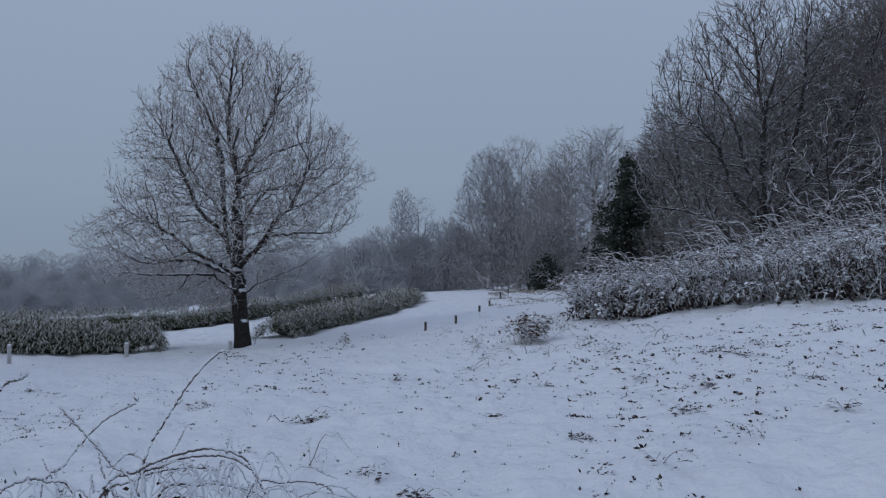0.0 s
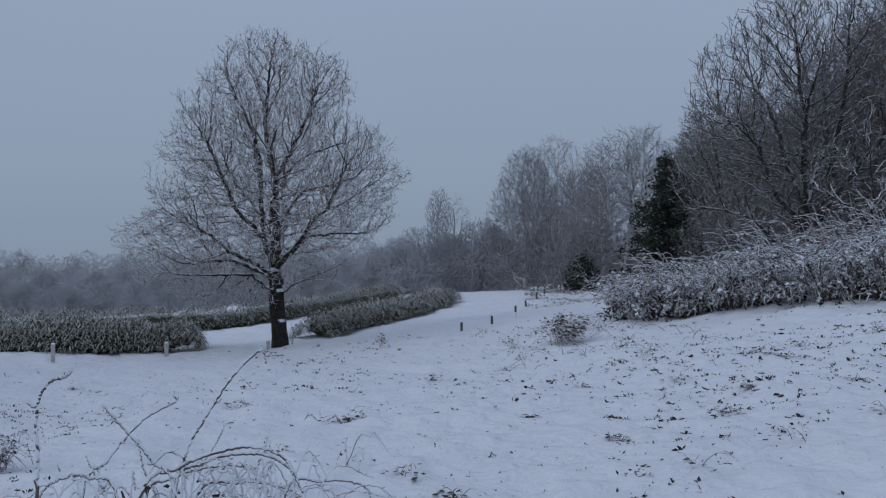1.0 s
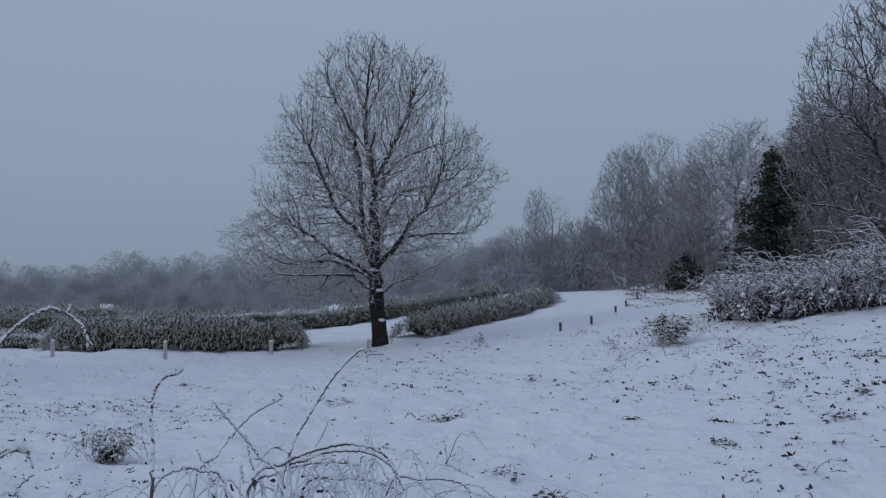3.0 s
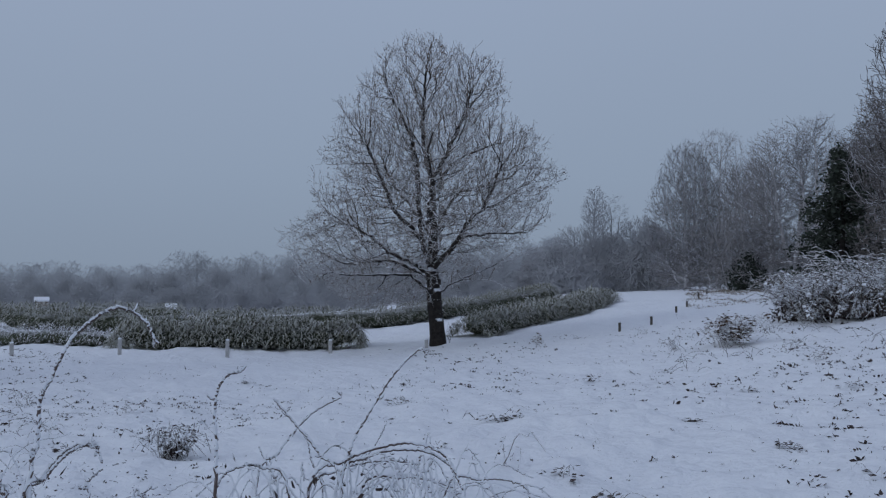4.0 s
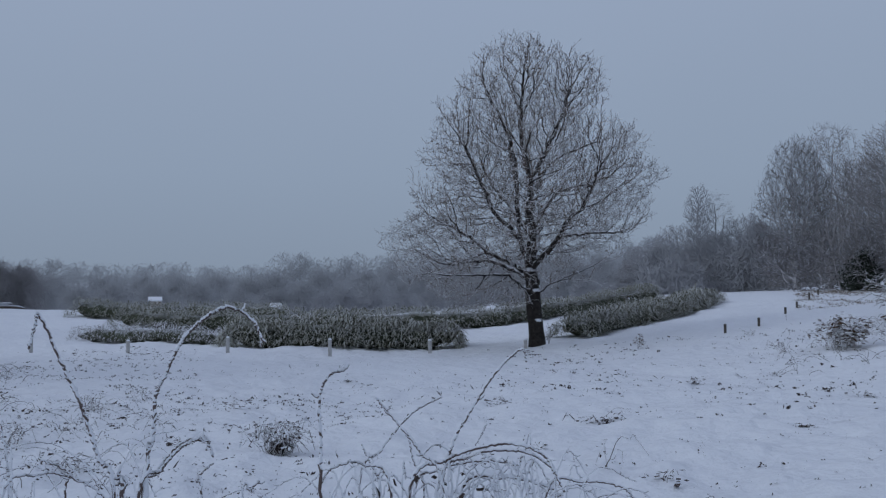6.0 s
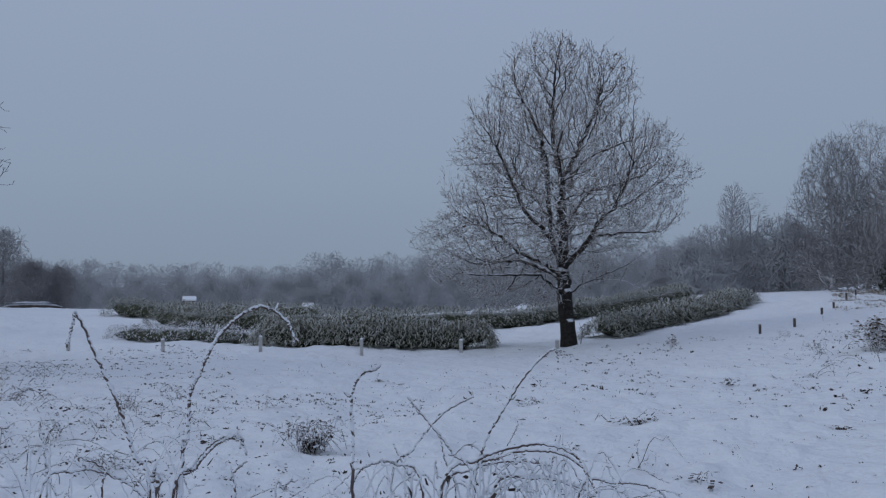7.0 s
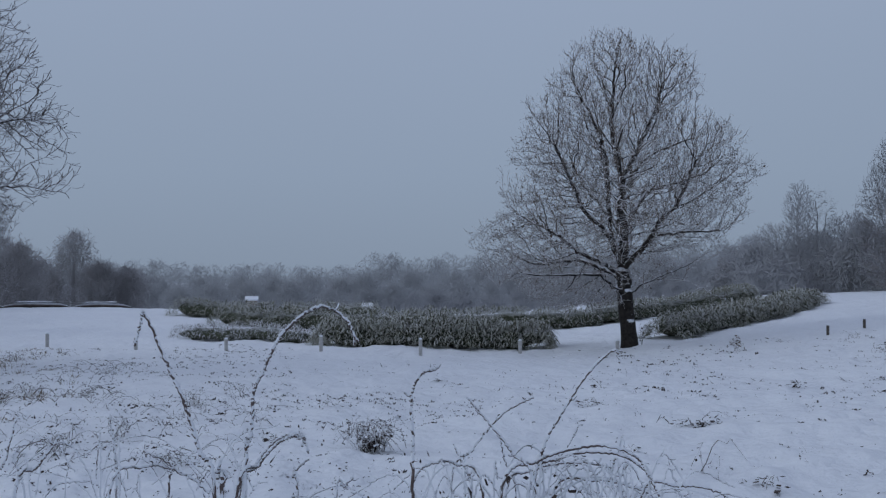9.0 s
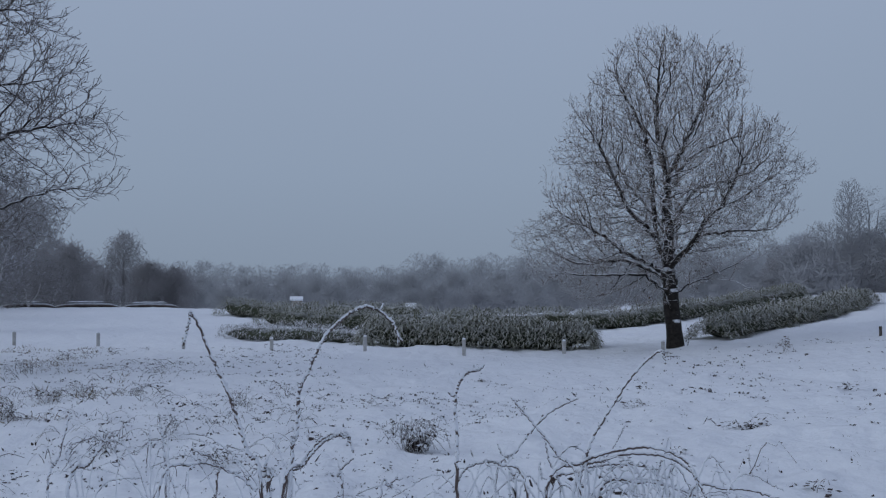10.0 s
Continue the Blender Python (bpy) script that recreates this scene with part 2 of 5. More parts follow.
# ---- the lie of the land: heights by compass bearing from the tripod and by distance ----
BEARINGS = np.array([-180, -100, -60, -45, -30, -18, -8, 2, 9, 18, 30, 60, 120, 180.0])
RINGS = np.array([0, 8, 18, 28, 40, 60, 90, 150, 400, 2500.0])
HEIGHTS = np.array([
    [0.0] * 14,
    [0.2, 0.1, 0.0, 0.0, 0.0, -0.03, -0.05, 0.0, 0.08, 0.2, 0.3, 0.4, 0.3, 0.2],
    [0.4, 0.1, -0.28, -0.33, -0.35, -0.35, -0.25, -0.02, 0.25, 0.75, 1.1, 1.2, 0.8, 0.4],
    [0.6, 0.2, -0.42, -0.48, -0.50, -0.48, -0.22, 0.33, 0.72, 1.4, 1.9, 2.0, 1.2, 0.6],
    [0.8, 0.3, -0.30, -0.40, -0.56, -0.50, -0.05, 0.65, 0.98, 2.0, 2.6, 2.8, 1.6, 0.8],
    [1.0, 0.5, 0.12, 0.02, -0.65, -0.45, 0.40, 1.0, 1.3, 2.8, 3.5, 3.6, 2.0, 1.0],
    [1.2, 0.6, -0.3, -1.2, -1.7, -1.2, 0.30, 1.0, 1.6, 3.2, 4.2, 4.5, 2.4, 1.2],
    [1.4, 0.0, -2.5, -3.4, -3.6, -2.6, 0.20, 1.3, 2.0, 3.6, 5.0, 5.5, 3.0, 1.4],
    [2.0, 0.0, -4.0, -6.0, -6.0, -4.0, 0.0, 2.0, 3.0, 4.5, 6.0, 6.0, 4.0, 2.0],
    [2.0] * 14])


def cubic(w):
    return np.stack([-0.5 * w + w * w - 0.5 * w ** 3, 1 - 2.5 * w * w + 1.5 * w ** 3, 0.5 * w + 2 * w * w - 1.5 * w ** 3, -0.5 * w * w + 0.5 * w ** 3])


def ground_height(x, y):
    x, y = np.asarray(x, float), np.asarray(y, float)
    d, az = np.hypot(x, y), np.degrees(np.arctan2(x, y))
    u, v = np.interp(d, RINGS, np.arange(10.0)), np.interp(az, BEARINGS, np.arange(14.0))
    i, j = np.minimum(u.astype(int), 8), np.minimum(v.astype(int), 12)
    a, b = cubic(u - i), cubic(v - j)
    h = 0
    for m in range(4):
        for n in range(4):
            h = h + a[m] * b[n] * HEIGHTS[np.clip(i + m - 1, 0, 9), np.clip(j + n - 1, 0, 13)]
    fade = np.clip((85 - d) / 40, 0, 1)
    rough = 0.16 * (value_noise(x / 2.7, y / 2.7, 3) - 0.5) + 0.13 * (value_noise(x / 0.9, y / 0.9, 4) - 0.5)
    rough = rough + 0.10 * (value_noise(x / 0.33, y / 0.33, 5) - 0.5) + 0.045 * (value_noise(x / 0.14, y / 0.14, 6) - 0.5)
    return h + rough * fade


def spot(bearing, dist, up=0.0):
    """A place on the snow at a compass bearing and distance from the tripod."""
    a = radians(bearing)
    x, y = dist * math.sin(a), dist * math.cos(a)
    return (x, y, float(ground_height(x, y)) + up)


def build_ground():
    sector = np.linspace(-64, 36, 430)
    rest = np.linspace(36, 296, 90)[1:-1]
    az = np.radians(np.concatenate([sector, rest]))
    d = np.concatenate([[0.001, 0.5], np.geomspace(1.5, 70, 320), np.geomspace(74, 2500, 40)])
    x, y = d[:, None] * np.sin(az), d[:, None] * np.cos(az)
    z = ground_height(x, y)
    n, m = len(d), len(az)
    v = np.stack([x, y, z], -1).reshape(-1, 3)
    i, j = np.meshgrid(np.arange(n - 1), np.arange(m), indexing="ij")
    k = (j + 1) % m
    f = np.stack([i * m + j, (i + 1) * m + j, (i + 1) * m + k, i * m + k], -1).reshape(-1, 4)[:, ::-1]
    ob = new("ground", mesh_of("ground", v, f, M_SNOW))
    return tagged(ob, "snow-covered rough meadow with small hummocks", "ground", "", "structure")


# ---- trees: limbs that fork again and again inside a crown's outline ----
def colonised(rng, stems, targets, step, reach, kill, clear, hub, spread=0.6, droop=0.0, jitter=0.14, level=1.0):
    """Limbs along the stems, and branches that grow from them towards the targets until each is reached."""
    pos, par = [], []
    for stem in stems:
        path = np.asarray(stem, float)
        length = np.linalg.norm(np.diff(path, axis=0), axis=1).sum()
        pts = smooth_path(path, max(4, int(length / step)))
        rough = rng.normal(0, 1, pts[1:].shape) * np.where(pts[1:, 2:] < clear, 0.006, step * 0.14)
        pts[1:] += rough
        last, start = -1, 0
        if pos:
            last, start = int(np.argmin(np.linalg.norm(np.array(pos) - pts[0], axis=1))), 1
        for p in pts[start:]:
            pos.append(p), par.append(last)
            last = len(pos) - 1
    pos, par = np.array(pos), np.array(par)
    kids = np.bincount(par[par >= 0], minlength=len(pos))
    kids[pos[:, 2] < clear] = 9
    near, who = np.full(len(targets), 1e9), np.zeros(len(targets), int)
    fresh = np.arange(len(pos))
    for _ in range(150):
        for lot in np.array_split(fresh, max(1, len(fresh) // 400)):
            usable = lot[kids[lot] < 9]
            if len(usable):
                gap = ((targets ** 2).sum(1)[:, None] + (pos[usable] ** 2).sum(1)[None] - 2 * targets @ pos[usable].T)
                k = gap.argmin(1)
                best = np.sqrt(np.maximum(gap[np.arange(len(targets)), k], 0))
                who = np.where(best < near, usable[k], who)
                near = np.minimum(best, near)
        left = near > kill
        targets, near, who = targets[left], near[left], who[left]
        pull = np.zeros_like(pos)
        out = unit((pos - hub) * [1, 1, level])
        ok = (near < reach) & (kids[who] < 4) & ((unit(targets - pos[who]) * out[who]).sum(1) > -0.15)
        if not ok.any():
            break
        np.add.at(pull, who[ok], unit(targets[ok] - pos[who[ok]]))
        hosts = np.unique(who[ok])
        way = unit(unit(pull[hosts]) + spread * out[hosts] + rng.normal(0, jitter, (len(hosts), 3)) + [0, 0, droop])
        fresh = len(pos) + np.arange(len(hosts))
        kids[hosts] += 1
        pos, par = np.concatenate([pos, pos[hosts] + way * step]), np.concatenate([par, hosts])
        kids = np.concatenate([kids, np.zeros(len(hosts), int)])
    return pos, par


def twigged(rng, pos, par, hub, slim, levels):
    """Side twigs on every slender branch. levels: how many on each host, their length, segments and angle."""
    weight = np.ones(len(pos))
    for i in range(len(pos) - 1, 0, -1):
        if par[i] >= 0:
            weight[par[i]] += weight[i]
    hosts = np.where((weight < slim) & (par >= 0))[0]
    for many, length, segs, angle in levels:
        hosts = np.repeat(hosts, int(many) + 1)
        hosts = hosts[rng.rand(len(hosts)) < many / (int(many) + 1)]
        tang = unit(pos[hosts] - pos[par[hosts]])
        out = unit(pos[hosts] - hub)
        side = rng.normal(0, 1, tang.shape) + 0.4 * out + [0, 0, 0.35]
        side = unit(side - (side * tang).sum(1, keepdims=True) * tang)
        th = np.radians(rng.normal(angle, 13, (len(hosts), 1)))
        d = np.cos(th) * tang + np.sin(th) * side
        seg = (length * rng.uniform(0.5, 1.35, len(hosts)) / segs)[:, None]
        p, last, tips = pos[hosts], hosts, []
        for _ in range(segs):
            d = unit(d + rng.normal(0, 0.24, d.shape) + [0, 0, 0.05])
            p = p + d * seg
            idx = len(pos) + np.arange(len(p))
            pos, par = np.concatenate([pos, p]), np.concatenate([par, last])
            last = idx
            tips.append(idx)
        hosts = np.concatenate(tips)
    return pos, par


def crown_targets(rng, n, low, high, shape, shell=0.45, clumps=0):
    """Places to grow towards: shape gives, for heights, the crown's left and right reach; they lie thicker near its outside."""
    z = rng.uniform(low, high, n * 4)
    ang = rng.uniform(0, 2 * np.pi, n * 4)
    left, right = shape(z, ang)
    half, mid = (right - left) / 2, (right + left) / 2
    keep = rng.rand(n * 4) < (half / half.max()) ** 1.3
    rad = rng.rand(n * 4) ** shell
    x, y = mid + half * rad * np.cos(ang), half * 0.95 * rad * np.sin(ang)
    p = np.column_stack([x, y, z])[keep][:n]
    if clumps:
        # drawn together into sprays with gaps of air between them
        hub = p[rng.choice(len(p), clumps, replace=False)]
        near = np.concatenate([((lot ** 2).sum(1)[:, None] + (hub ** 2).sum(1)[None] - 2 * lot @ hub.T).argmin(1) for lot in np.array_split(p, 8)])
        p = hub[near] + (p - hub[near]) * 0.82
    return p


def thickness(pos, par, base, tip, power=2.3):
    w = np.zeros(len(pos))
    kids = np.bincount(par[par >= 0], minlength=len(pos))
    w[kids == 0] = 1.0
    order = np.arange(len(pos))
    for i in order[::-1]:
        if par[i] >= 0:
            w[par[i]] += w[i]
    r = w ** (1 / power)
    return tip + (r - 1) * (base - tip) / (r[par < 0].max() - 1)


def limb_meshes(pos, par, r, split, fine_sides=3, flare=1.25, sides=8):
    """Sleeves for all branches, as one thick and one thin lot."""
    n = len(pos)
    child = np.where(par >= 0)[0]
    p = par[child]
    main = np.full(n, -1)
    for c in child[np.argsort(r[child])]:
        main[par[c]] = c
    way = np.zeros((n, 3))
    way[child] = unit(pos[child] - pos[p])
    tang = way.copy()
    has = main >= 0
    tang[has] = unit(way[has] + way[main[has]])
    root = par < 0
    tang[root] = [0, 0, 1]
    is_main = main[p] == child
    t0 = np.where(is_main[:, None], tang[p], way[child])
    r0 = np.where(is_main, r[p], np.minimum(r[p] * 0.85, r[child] * flare))
    thick = r[child] > split
    out = []
    for sel, k in ((thick, sides), (~thick, fine_sides)):
        c = child[sel]
        out.append(sleeves(pos[p[sel]], t0[sel], r0[sel], pos[c], tang[c], r[c], k))
    return out


def bare_tree(name, label, category, rng, height, width, clear, outline, stems, base, tip, mats, twigs, n=900, step=0.4, split=0.03, group="", sides=2, slim=30, droop=0.0, hub=0.12, level=1.0):
    """A leafless tree at the origin: a trunk with limbs, and a crown of twigs."""
    def shape(z, ang):
        wide = outline((z - clear) / (height - clear), ang) * width / 2
        return -wide, wide

    targets = crown_targets(rng, n, clear, height - step, shape, 0.45, n // 70)
    pos, par = colonised(rng, stems, targets, step, step * 6, step * 1.2, clear, np.array([0, 0, clear + (height - clear) * hub]), 0.6, droop, 0.18, level)
    pos, par = twigged(rng, pos, par, np.array([0, 0, clear + (height - clear) * 0.25]), slim, twigs)
    r = thickness(pos, par, base, tip, 2.0)
    thick, thin = limb_meshes(pos, par, r, split, sides, sides=5 if sides == 2 else 6)
    ob = thing(name, label, category, group=group)
    part("trunk", mesh_of(name + "_trunk", *thick, mats[0]), ob)
    part("crown", mesh_of(name + "_crown", *thin, mats[1]), ob)
    return ob


def domed(low=0.5, top=0.55):
    """A rounded, lobed crown, widest at a share of its height."""
    def outline(z, ang):
        z = np.clip(z, 0, 1)
        wide = np.where(z < top, low + (1 - low) * np.sin(z / top * np.pi / 2), np.sqrt(np.clip(1 - ((z - top) / (1 - top)) ** 2, 0, 1)))
        return wide * (0.84 + 0.16 * np.sin(3 * ang + 7 * z) * np.sin(6 * z + ang))
    return outline


# ---- the large setting ----
build_ground()

# ---- the lone oak in the meadow ----
OAK_AT = (-12.9, 28.0)


def lone_oak():
    rng = np.random.RandomState(11)
    level = np.array([1.2, 1.8, 2.3, 3.0, 3.54, 4.06, 4.58, 4.93, 5.63, 6.15, 6.8, 7.1, 7.46, 7.9, 8.41, 8.85, 9.29, 9.63, 9.98])
    left = np.array([-2.6, -3.5, -4.1, -4.4, -4.4, -4.2, -3.8, -3.3, -3.35, -3.4, -3.3, -2.95, -2.75, -2.3, -2.2, -2.05, -1.6, -1.2, -0.5])
    right = np.array([-0.6, 0.9, 1.6, 2.5, 3.1, 3.6, 3.7, 3.75, 3.65, 3.3, 3.1, 1.95, 2.1, 2.15, 2.2, 2.05, 0.85, 0.35, -0.2])

    def shape(z, ang):
        lobes = 1.03 + 0.07 * np.sin(2.6 * z + 2.0 * ang) + 0.05 * np.sin(5 * z - 3 * ang)
        return np.interp(z, level, left) * lobes, np.interp(z, level, right) * lobes

    stems = [
        [(0.1, 0, -0.15), (0.06, 0, 0.6), (0.0, 0.02, 1.2), (-0.05, 0, 1.8), (-0.08, 0.05, 2.6), (-0.05, 0.05, 3.6), (-0.06, 0, 4.6), (-0.07, 0, 5.3)],
        [(-0.07, 0, 5.3), (0.2, -0.05, 5.75), (0.47, -0.1, 6.2), (0.8, 0, 7.1), (1.1, 0.1, 7.9), (1.15, 0.2, 8.6)],
        [(-0.07, 0, 5.3), (-0.3, 0.1, 5.9), (-0.38, 0.1, 6.8), (-0.36, 0, 7.6), (-0.31, 0, 8.4), (-0.22, 0, 9.2)],
        [(-0.07, 0, 2.2), (-0.27, 0.1, 2.9), (-0.44, 0.1, 3.8), (-0.5, 0, 4.6), (-0.6, 0, 5.9), (-0.9, 0.1, 6.95), (-1.5, 0.1, 8.2)],
        [(-0.27, 0.1, 2.9), (-0.6, -0.3, 3.55), (-1.2, -0.6, 4.15), (-1.55, -0.7, 4.95), (-1.95, -0.6, 5.9), (-2.3, -0.5, 6.5)],
        [(-0.07, 0, 2.2), (-0.55, -0.5, 2.5), (-1.3, -0.9, 2.85), (-2.0, -1.0, 3.4), (-2.7, -0.9, 3.8), (-3.4, -0.6, 4.2)],
        [(-0.05, 0, 1.75), (-0.3, -0.4, 1.8), (-0.85, -0.9, 2.2), (-2.0, -1.3, 2.2), (-3.3, -1.0, 2.25), (-3.9, -0.7, 1.9)],
        [(-0.05, 0, 1.9), (-0.5, 0.5, 2.3), (-1.5, 0.9, 2.7), (-2.8, 0.8, 2.6), (-3.7, 0.6, 3.0)],
        [(-0.05, 0, 1.7), (0.25, -0.2, 1.72), (0.72, -0.5, 2.05), (1.65, -0.8, 2.05), (2.2, -0.9, 1.82), (2.6, -0.9, 1.6), (3.0, -0.9, 1.65)],
        [(0.72, -0.5, 2.05), (1.0, -0.4, 2.15), (1.75, -0.2, 2.5), (2.5, 0, 2.75), (3.15, 0.1, 3.05), (3.95, 0.2, 3.3)],
        [(-0.06, 0, 2.3), (0.1, -0.2, 2.6), (0.56, -0.6, 3.1), (0.97, -0.9, 3.75), (1.47, -1.0, 4.25), (2.05, -0.9, 4.5), (2.7, -0.7, 4.95), (3.2, -0.6, 5.3)],
        [(1.47, -1.0, 4.25), (1.75, -1.1, 4.85), (2.1, -1.1, 5.6), (2.6, -0.9, 6.3)],
        [(0.56, -0.6, 3.1), (1.0, -0.6, 3.4), (1.8, -0.4, 3.5), (2.9, -0.2, 3.55)],
        [(-0.05, 0.05, 3.6), (0.15, 0.3, 4.0), (0.5, 0.6, 4.6), (1.0, 0.8, 5.0), (1.65, 0.8, 5.15), (2.4, 0.6, 5.4), (3.0, 0.4, 5.9)],
        [(-0.06, 0, 4.8), (0.3, 0.3, 5.5), (0.8, 0.4, 6.0), (1.3, 0.4, 6.2), (2.2, 0.3, 6.5)],
        [(-0.05, 0.05, 2.5), (0.1, 1.0, 3.2), (0.2, 2.2, 4.2), (0.1, 2.8, 5.3)],
        [(-0.06, 0, 3.0), (-0.2, -1.0, 3.8), (-0.1, -2.0, 4.8), (-0.2, -2.5, 5.8)],
        [(-0.06, 0, 3.4), (-0.7, 0.9, 4.4), (-1.4, 1.6, 5.3), (-1.8, 1.7, 6.2)],
    ]
    targets = crown_targets(rng, 19000, 1.25, 9.85, shape, 0.5, 330)
    thin_out = (targets[:, 2] < 2.6) & (rng.rand(len(targets)) < np.where(targets[:, 0] < 0, 0.2, 0.5))
    pos, par = colonised(rng, stems, targets[~thin_out], 0.15, 1.0, 0.17, 1.7, np.array([-0.1, 0, 3.0]), 0.5, 0.0, 0.2, 0.85)
    pos, par = twigged(rng, pos, par, np.array([-0.1, 0, 3.2]), 36, [(1.15, 0.24, 2, 46), (0.9, 0.13, 1, 46)])
    grown = len(pos) // 3
    r = thickness(pos, par, 0.235, 0.0044, 2.18)
    low = pos[:, 2] < 0.5
    r[low] *= 1 + 0.25 * (0.5 - pos[low, 2]) / 0.65
    thick, thin = limb_meshes(pos, par, r, 0.015)
    ob = thing("oak_tree", "leafless oak with dark trunk and snow-lined branches in the meadow", "tree", spot(*OAK_AT), turn=12.9)
    rings = thick[0].reshape(-1, 16, 3)[:, 8:].mean(1)
    bole = (rings[:, 2] < 1.95) & (np.hypot(rings[:, 0], rings[:, 1]) < 0.3)
    for kind, sel, mat, about in (("trunk", bole, M_TRUNK, "dark furrowed bark with snow stuck on"), ("limb_framework", ~bole, M_LIMB, "dark limbs with snow along the top")):
        v = thick[0].reshape(-1, 16, 3)[sel]
        part(kind, mesh_of("oak_" + kind, v.reshape(-1, 3), thick[1][:8 * len(v)], mat), ob, about)
    part("crown", mesh_of("oak_crown", *thin, M_TWIG), ob, "fine twigs lined with snow")
    # a few withered leaves and snow lumps at the twig ends
    tips = rng.choice(np.arange(grown, len(pos)), 5000, replace=False)
    for kind, mat, size, take in (("withered_leaves", M_BROWNLEAF, 0.035, tips[:2200]), ("clinging_snow", M_RIME, 0.03, tips[2200:])):
        p = pos[take]
        a, b = unit(rng.normal(size=p.shape)), unit(rng.normal(size=p.shape))
        s = size * rng.uniform(0.5, 1.3, (len(p), 1))
        v = np.stack([p - a * s, p + b * s * 0.7, p + a * s, p - b * s * 0.7], 1).reshape(-1, 3)
        part(kind, mesh_of(kind, v, np.arange(len(v)).reshape(-1, 4), mat, False), ob)
    return ob


lone_oak()


# ---- hedges of strap-leaved evergreens ----
def hedge(label, run, width, height, per_metre, seed, leaf=(0.34, 0.035), mats=(M_LEAF, M_SHADECORE), ragged=0.18):
    rng = np.random.RandomState(seed)
    line = np.array([spot(b, d)[:2] for b, d in run])
    path = smooth_path(line, 60)
    seg = np.linalg.norm(np.diff(path, axis=0), axis=1)
    s = np.concatenate([[0], np.cumsum(seg)])
    total = s[-1]
    n = int(total * per_metre * 1.35)
    at = rng.uniform(-0.15, total + 0.15, n)
    c = np.stack([np.interp(at, s, path[:, i]) for i in (0, 1)], 1)
    way = np.gradient(path, axis=0)
    way = unit(np.stack([np.interp(at, s, way[:, i]) for i in (0, 1)], 1))
    side = np.stack([way[:, 1], -way[:, 0]], 1)
    swell = 0.8 + 0.4 * value_noise(at / 0.8, np.zeros(n), seed)
    ang = rng.uniform(0, np.pi, n)
    rad = rng.uniform(0.55, 1.0, n) ** 0.5
    lat = np.cos(ang) * rad * width / 2 * swell
    up = (0.06 + 0.94 * np.sin(ang) * rad) * height * (1 + ragged * (value_noise(at / 0.45, lat * 2, seed + 1) - 0.5) * 2)
    ends = np.clip(np.minimum(at + 0.2, total + 0.2 - at) / (height * 0.5), 0.25, 1)
    up = up * ends
    xy = c + side * lat[:, None]
    base = ground_height(xy[:, 0], xy[:, 1])
    p = np.column_stack([xy, base + up])
    out = side * np.sign(lat)[:, None] * rng.uniform(0.2, 1.2, (n, 1)) + rng.normal(0, 0.7, (n, 2))
    d = unit(np.column_stack([out, rng.uniform(0.0, 0.7, n)]))
    ln = leaf[0] * rng.uniform(0.5, 1.3, (n, 1))
    wv = unit(np.cross(d, [0, 0, 1.0])) * leaf[1] * rng.uniform(0.7, 1.3, (n, 1))
    p1 = p + d * ln * 0.5
    p2 = p1 + unit(d + [0, 0, -0.9]) * ln * 0.55
    v = np.stack([p - wv * 0.4, p + wv * 0.4, p1 - wv * 0.5, p1 + wv * 0.5, p2 - wv * 0.12, p2 + wv * 0.12], 1).reshape(-1, 3)
    f = (np.array([[0, 1, 3, 2], [2, 3, 5, 4]])[None] + (np.arange(n) * 6)[:, None, None]).reshape(-1, 4)
    place = spot(*run[0])
    ob = thing("hedge", label, "hedge", place, "hedges across the meadow")
    part("leaves", mesh_of("hedge_leaves", v - np.array(place), f, mats[0]), ob)
    # Added inner shell whose dark tone stands for shade among the leaves.
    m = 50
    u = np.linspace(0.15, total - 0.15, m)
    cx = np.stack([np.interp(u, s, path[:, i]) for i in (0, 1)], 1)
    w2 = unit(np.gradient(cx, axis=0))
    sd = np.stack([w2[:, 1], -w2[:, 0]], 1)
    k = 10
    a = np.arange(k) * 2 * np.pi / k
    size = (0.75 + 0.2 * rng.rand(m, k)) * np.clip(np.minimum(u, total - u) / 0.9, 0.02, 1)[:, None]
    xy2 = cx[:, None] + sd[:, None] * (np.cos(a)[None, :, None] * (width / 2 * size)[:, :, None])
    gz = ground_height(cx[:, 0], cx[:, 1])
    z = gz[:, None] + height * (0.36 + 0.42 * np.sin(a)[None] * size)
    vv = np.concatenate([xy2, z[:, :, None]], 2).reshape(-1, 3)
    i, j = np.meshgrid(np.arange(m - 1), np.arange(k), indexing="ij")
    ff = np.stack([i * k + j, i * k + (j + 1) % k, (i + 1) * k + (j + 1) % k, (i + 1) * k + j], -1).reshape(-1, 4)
    part("core", mesh_of("hedge_inner", vv - np.array(place), ff, mats[1]), ob, "inner shell toned dark for the shade inside the hedge")
    return ob


M_THIN = dusted("bare_hedge_twig", (0.05, 0.04, 0.036), (0.15, 0.12, 0.10), 0.2, 0.9, 5.0)
hedge("dense evergreen hedge with drooping strap leaves dusted with snow", [(-32.5, 31.6), (-27, 30.4), (-22, 29.8), (-17.6, 29.6)], 1.5, 0.95, 750, 21)
hedge("low brown leafless hedge with snow on top", [(-41.2, 36.0), (-38, 34.2), (-35, 33.0), (-32.2, 32.2)], 1.0, 0.62, 420, 22, (0.26, 0.014), (M_THIN, M_SHADECORE))
hedge("long evergreen hedge dusted with snow", [(-38.5, 46), (-35.5, 43), (-31, 41), (-27, 41)], 1.8, 1.0, 330, 23)
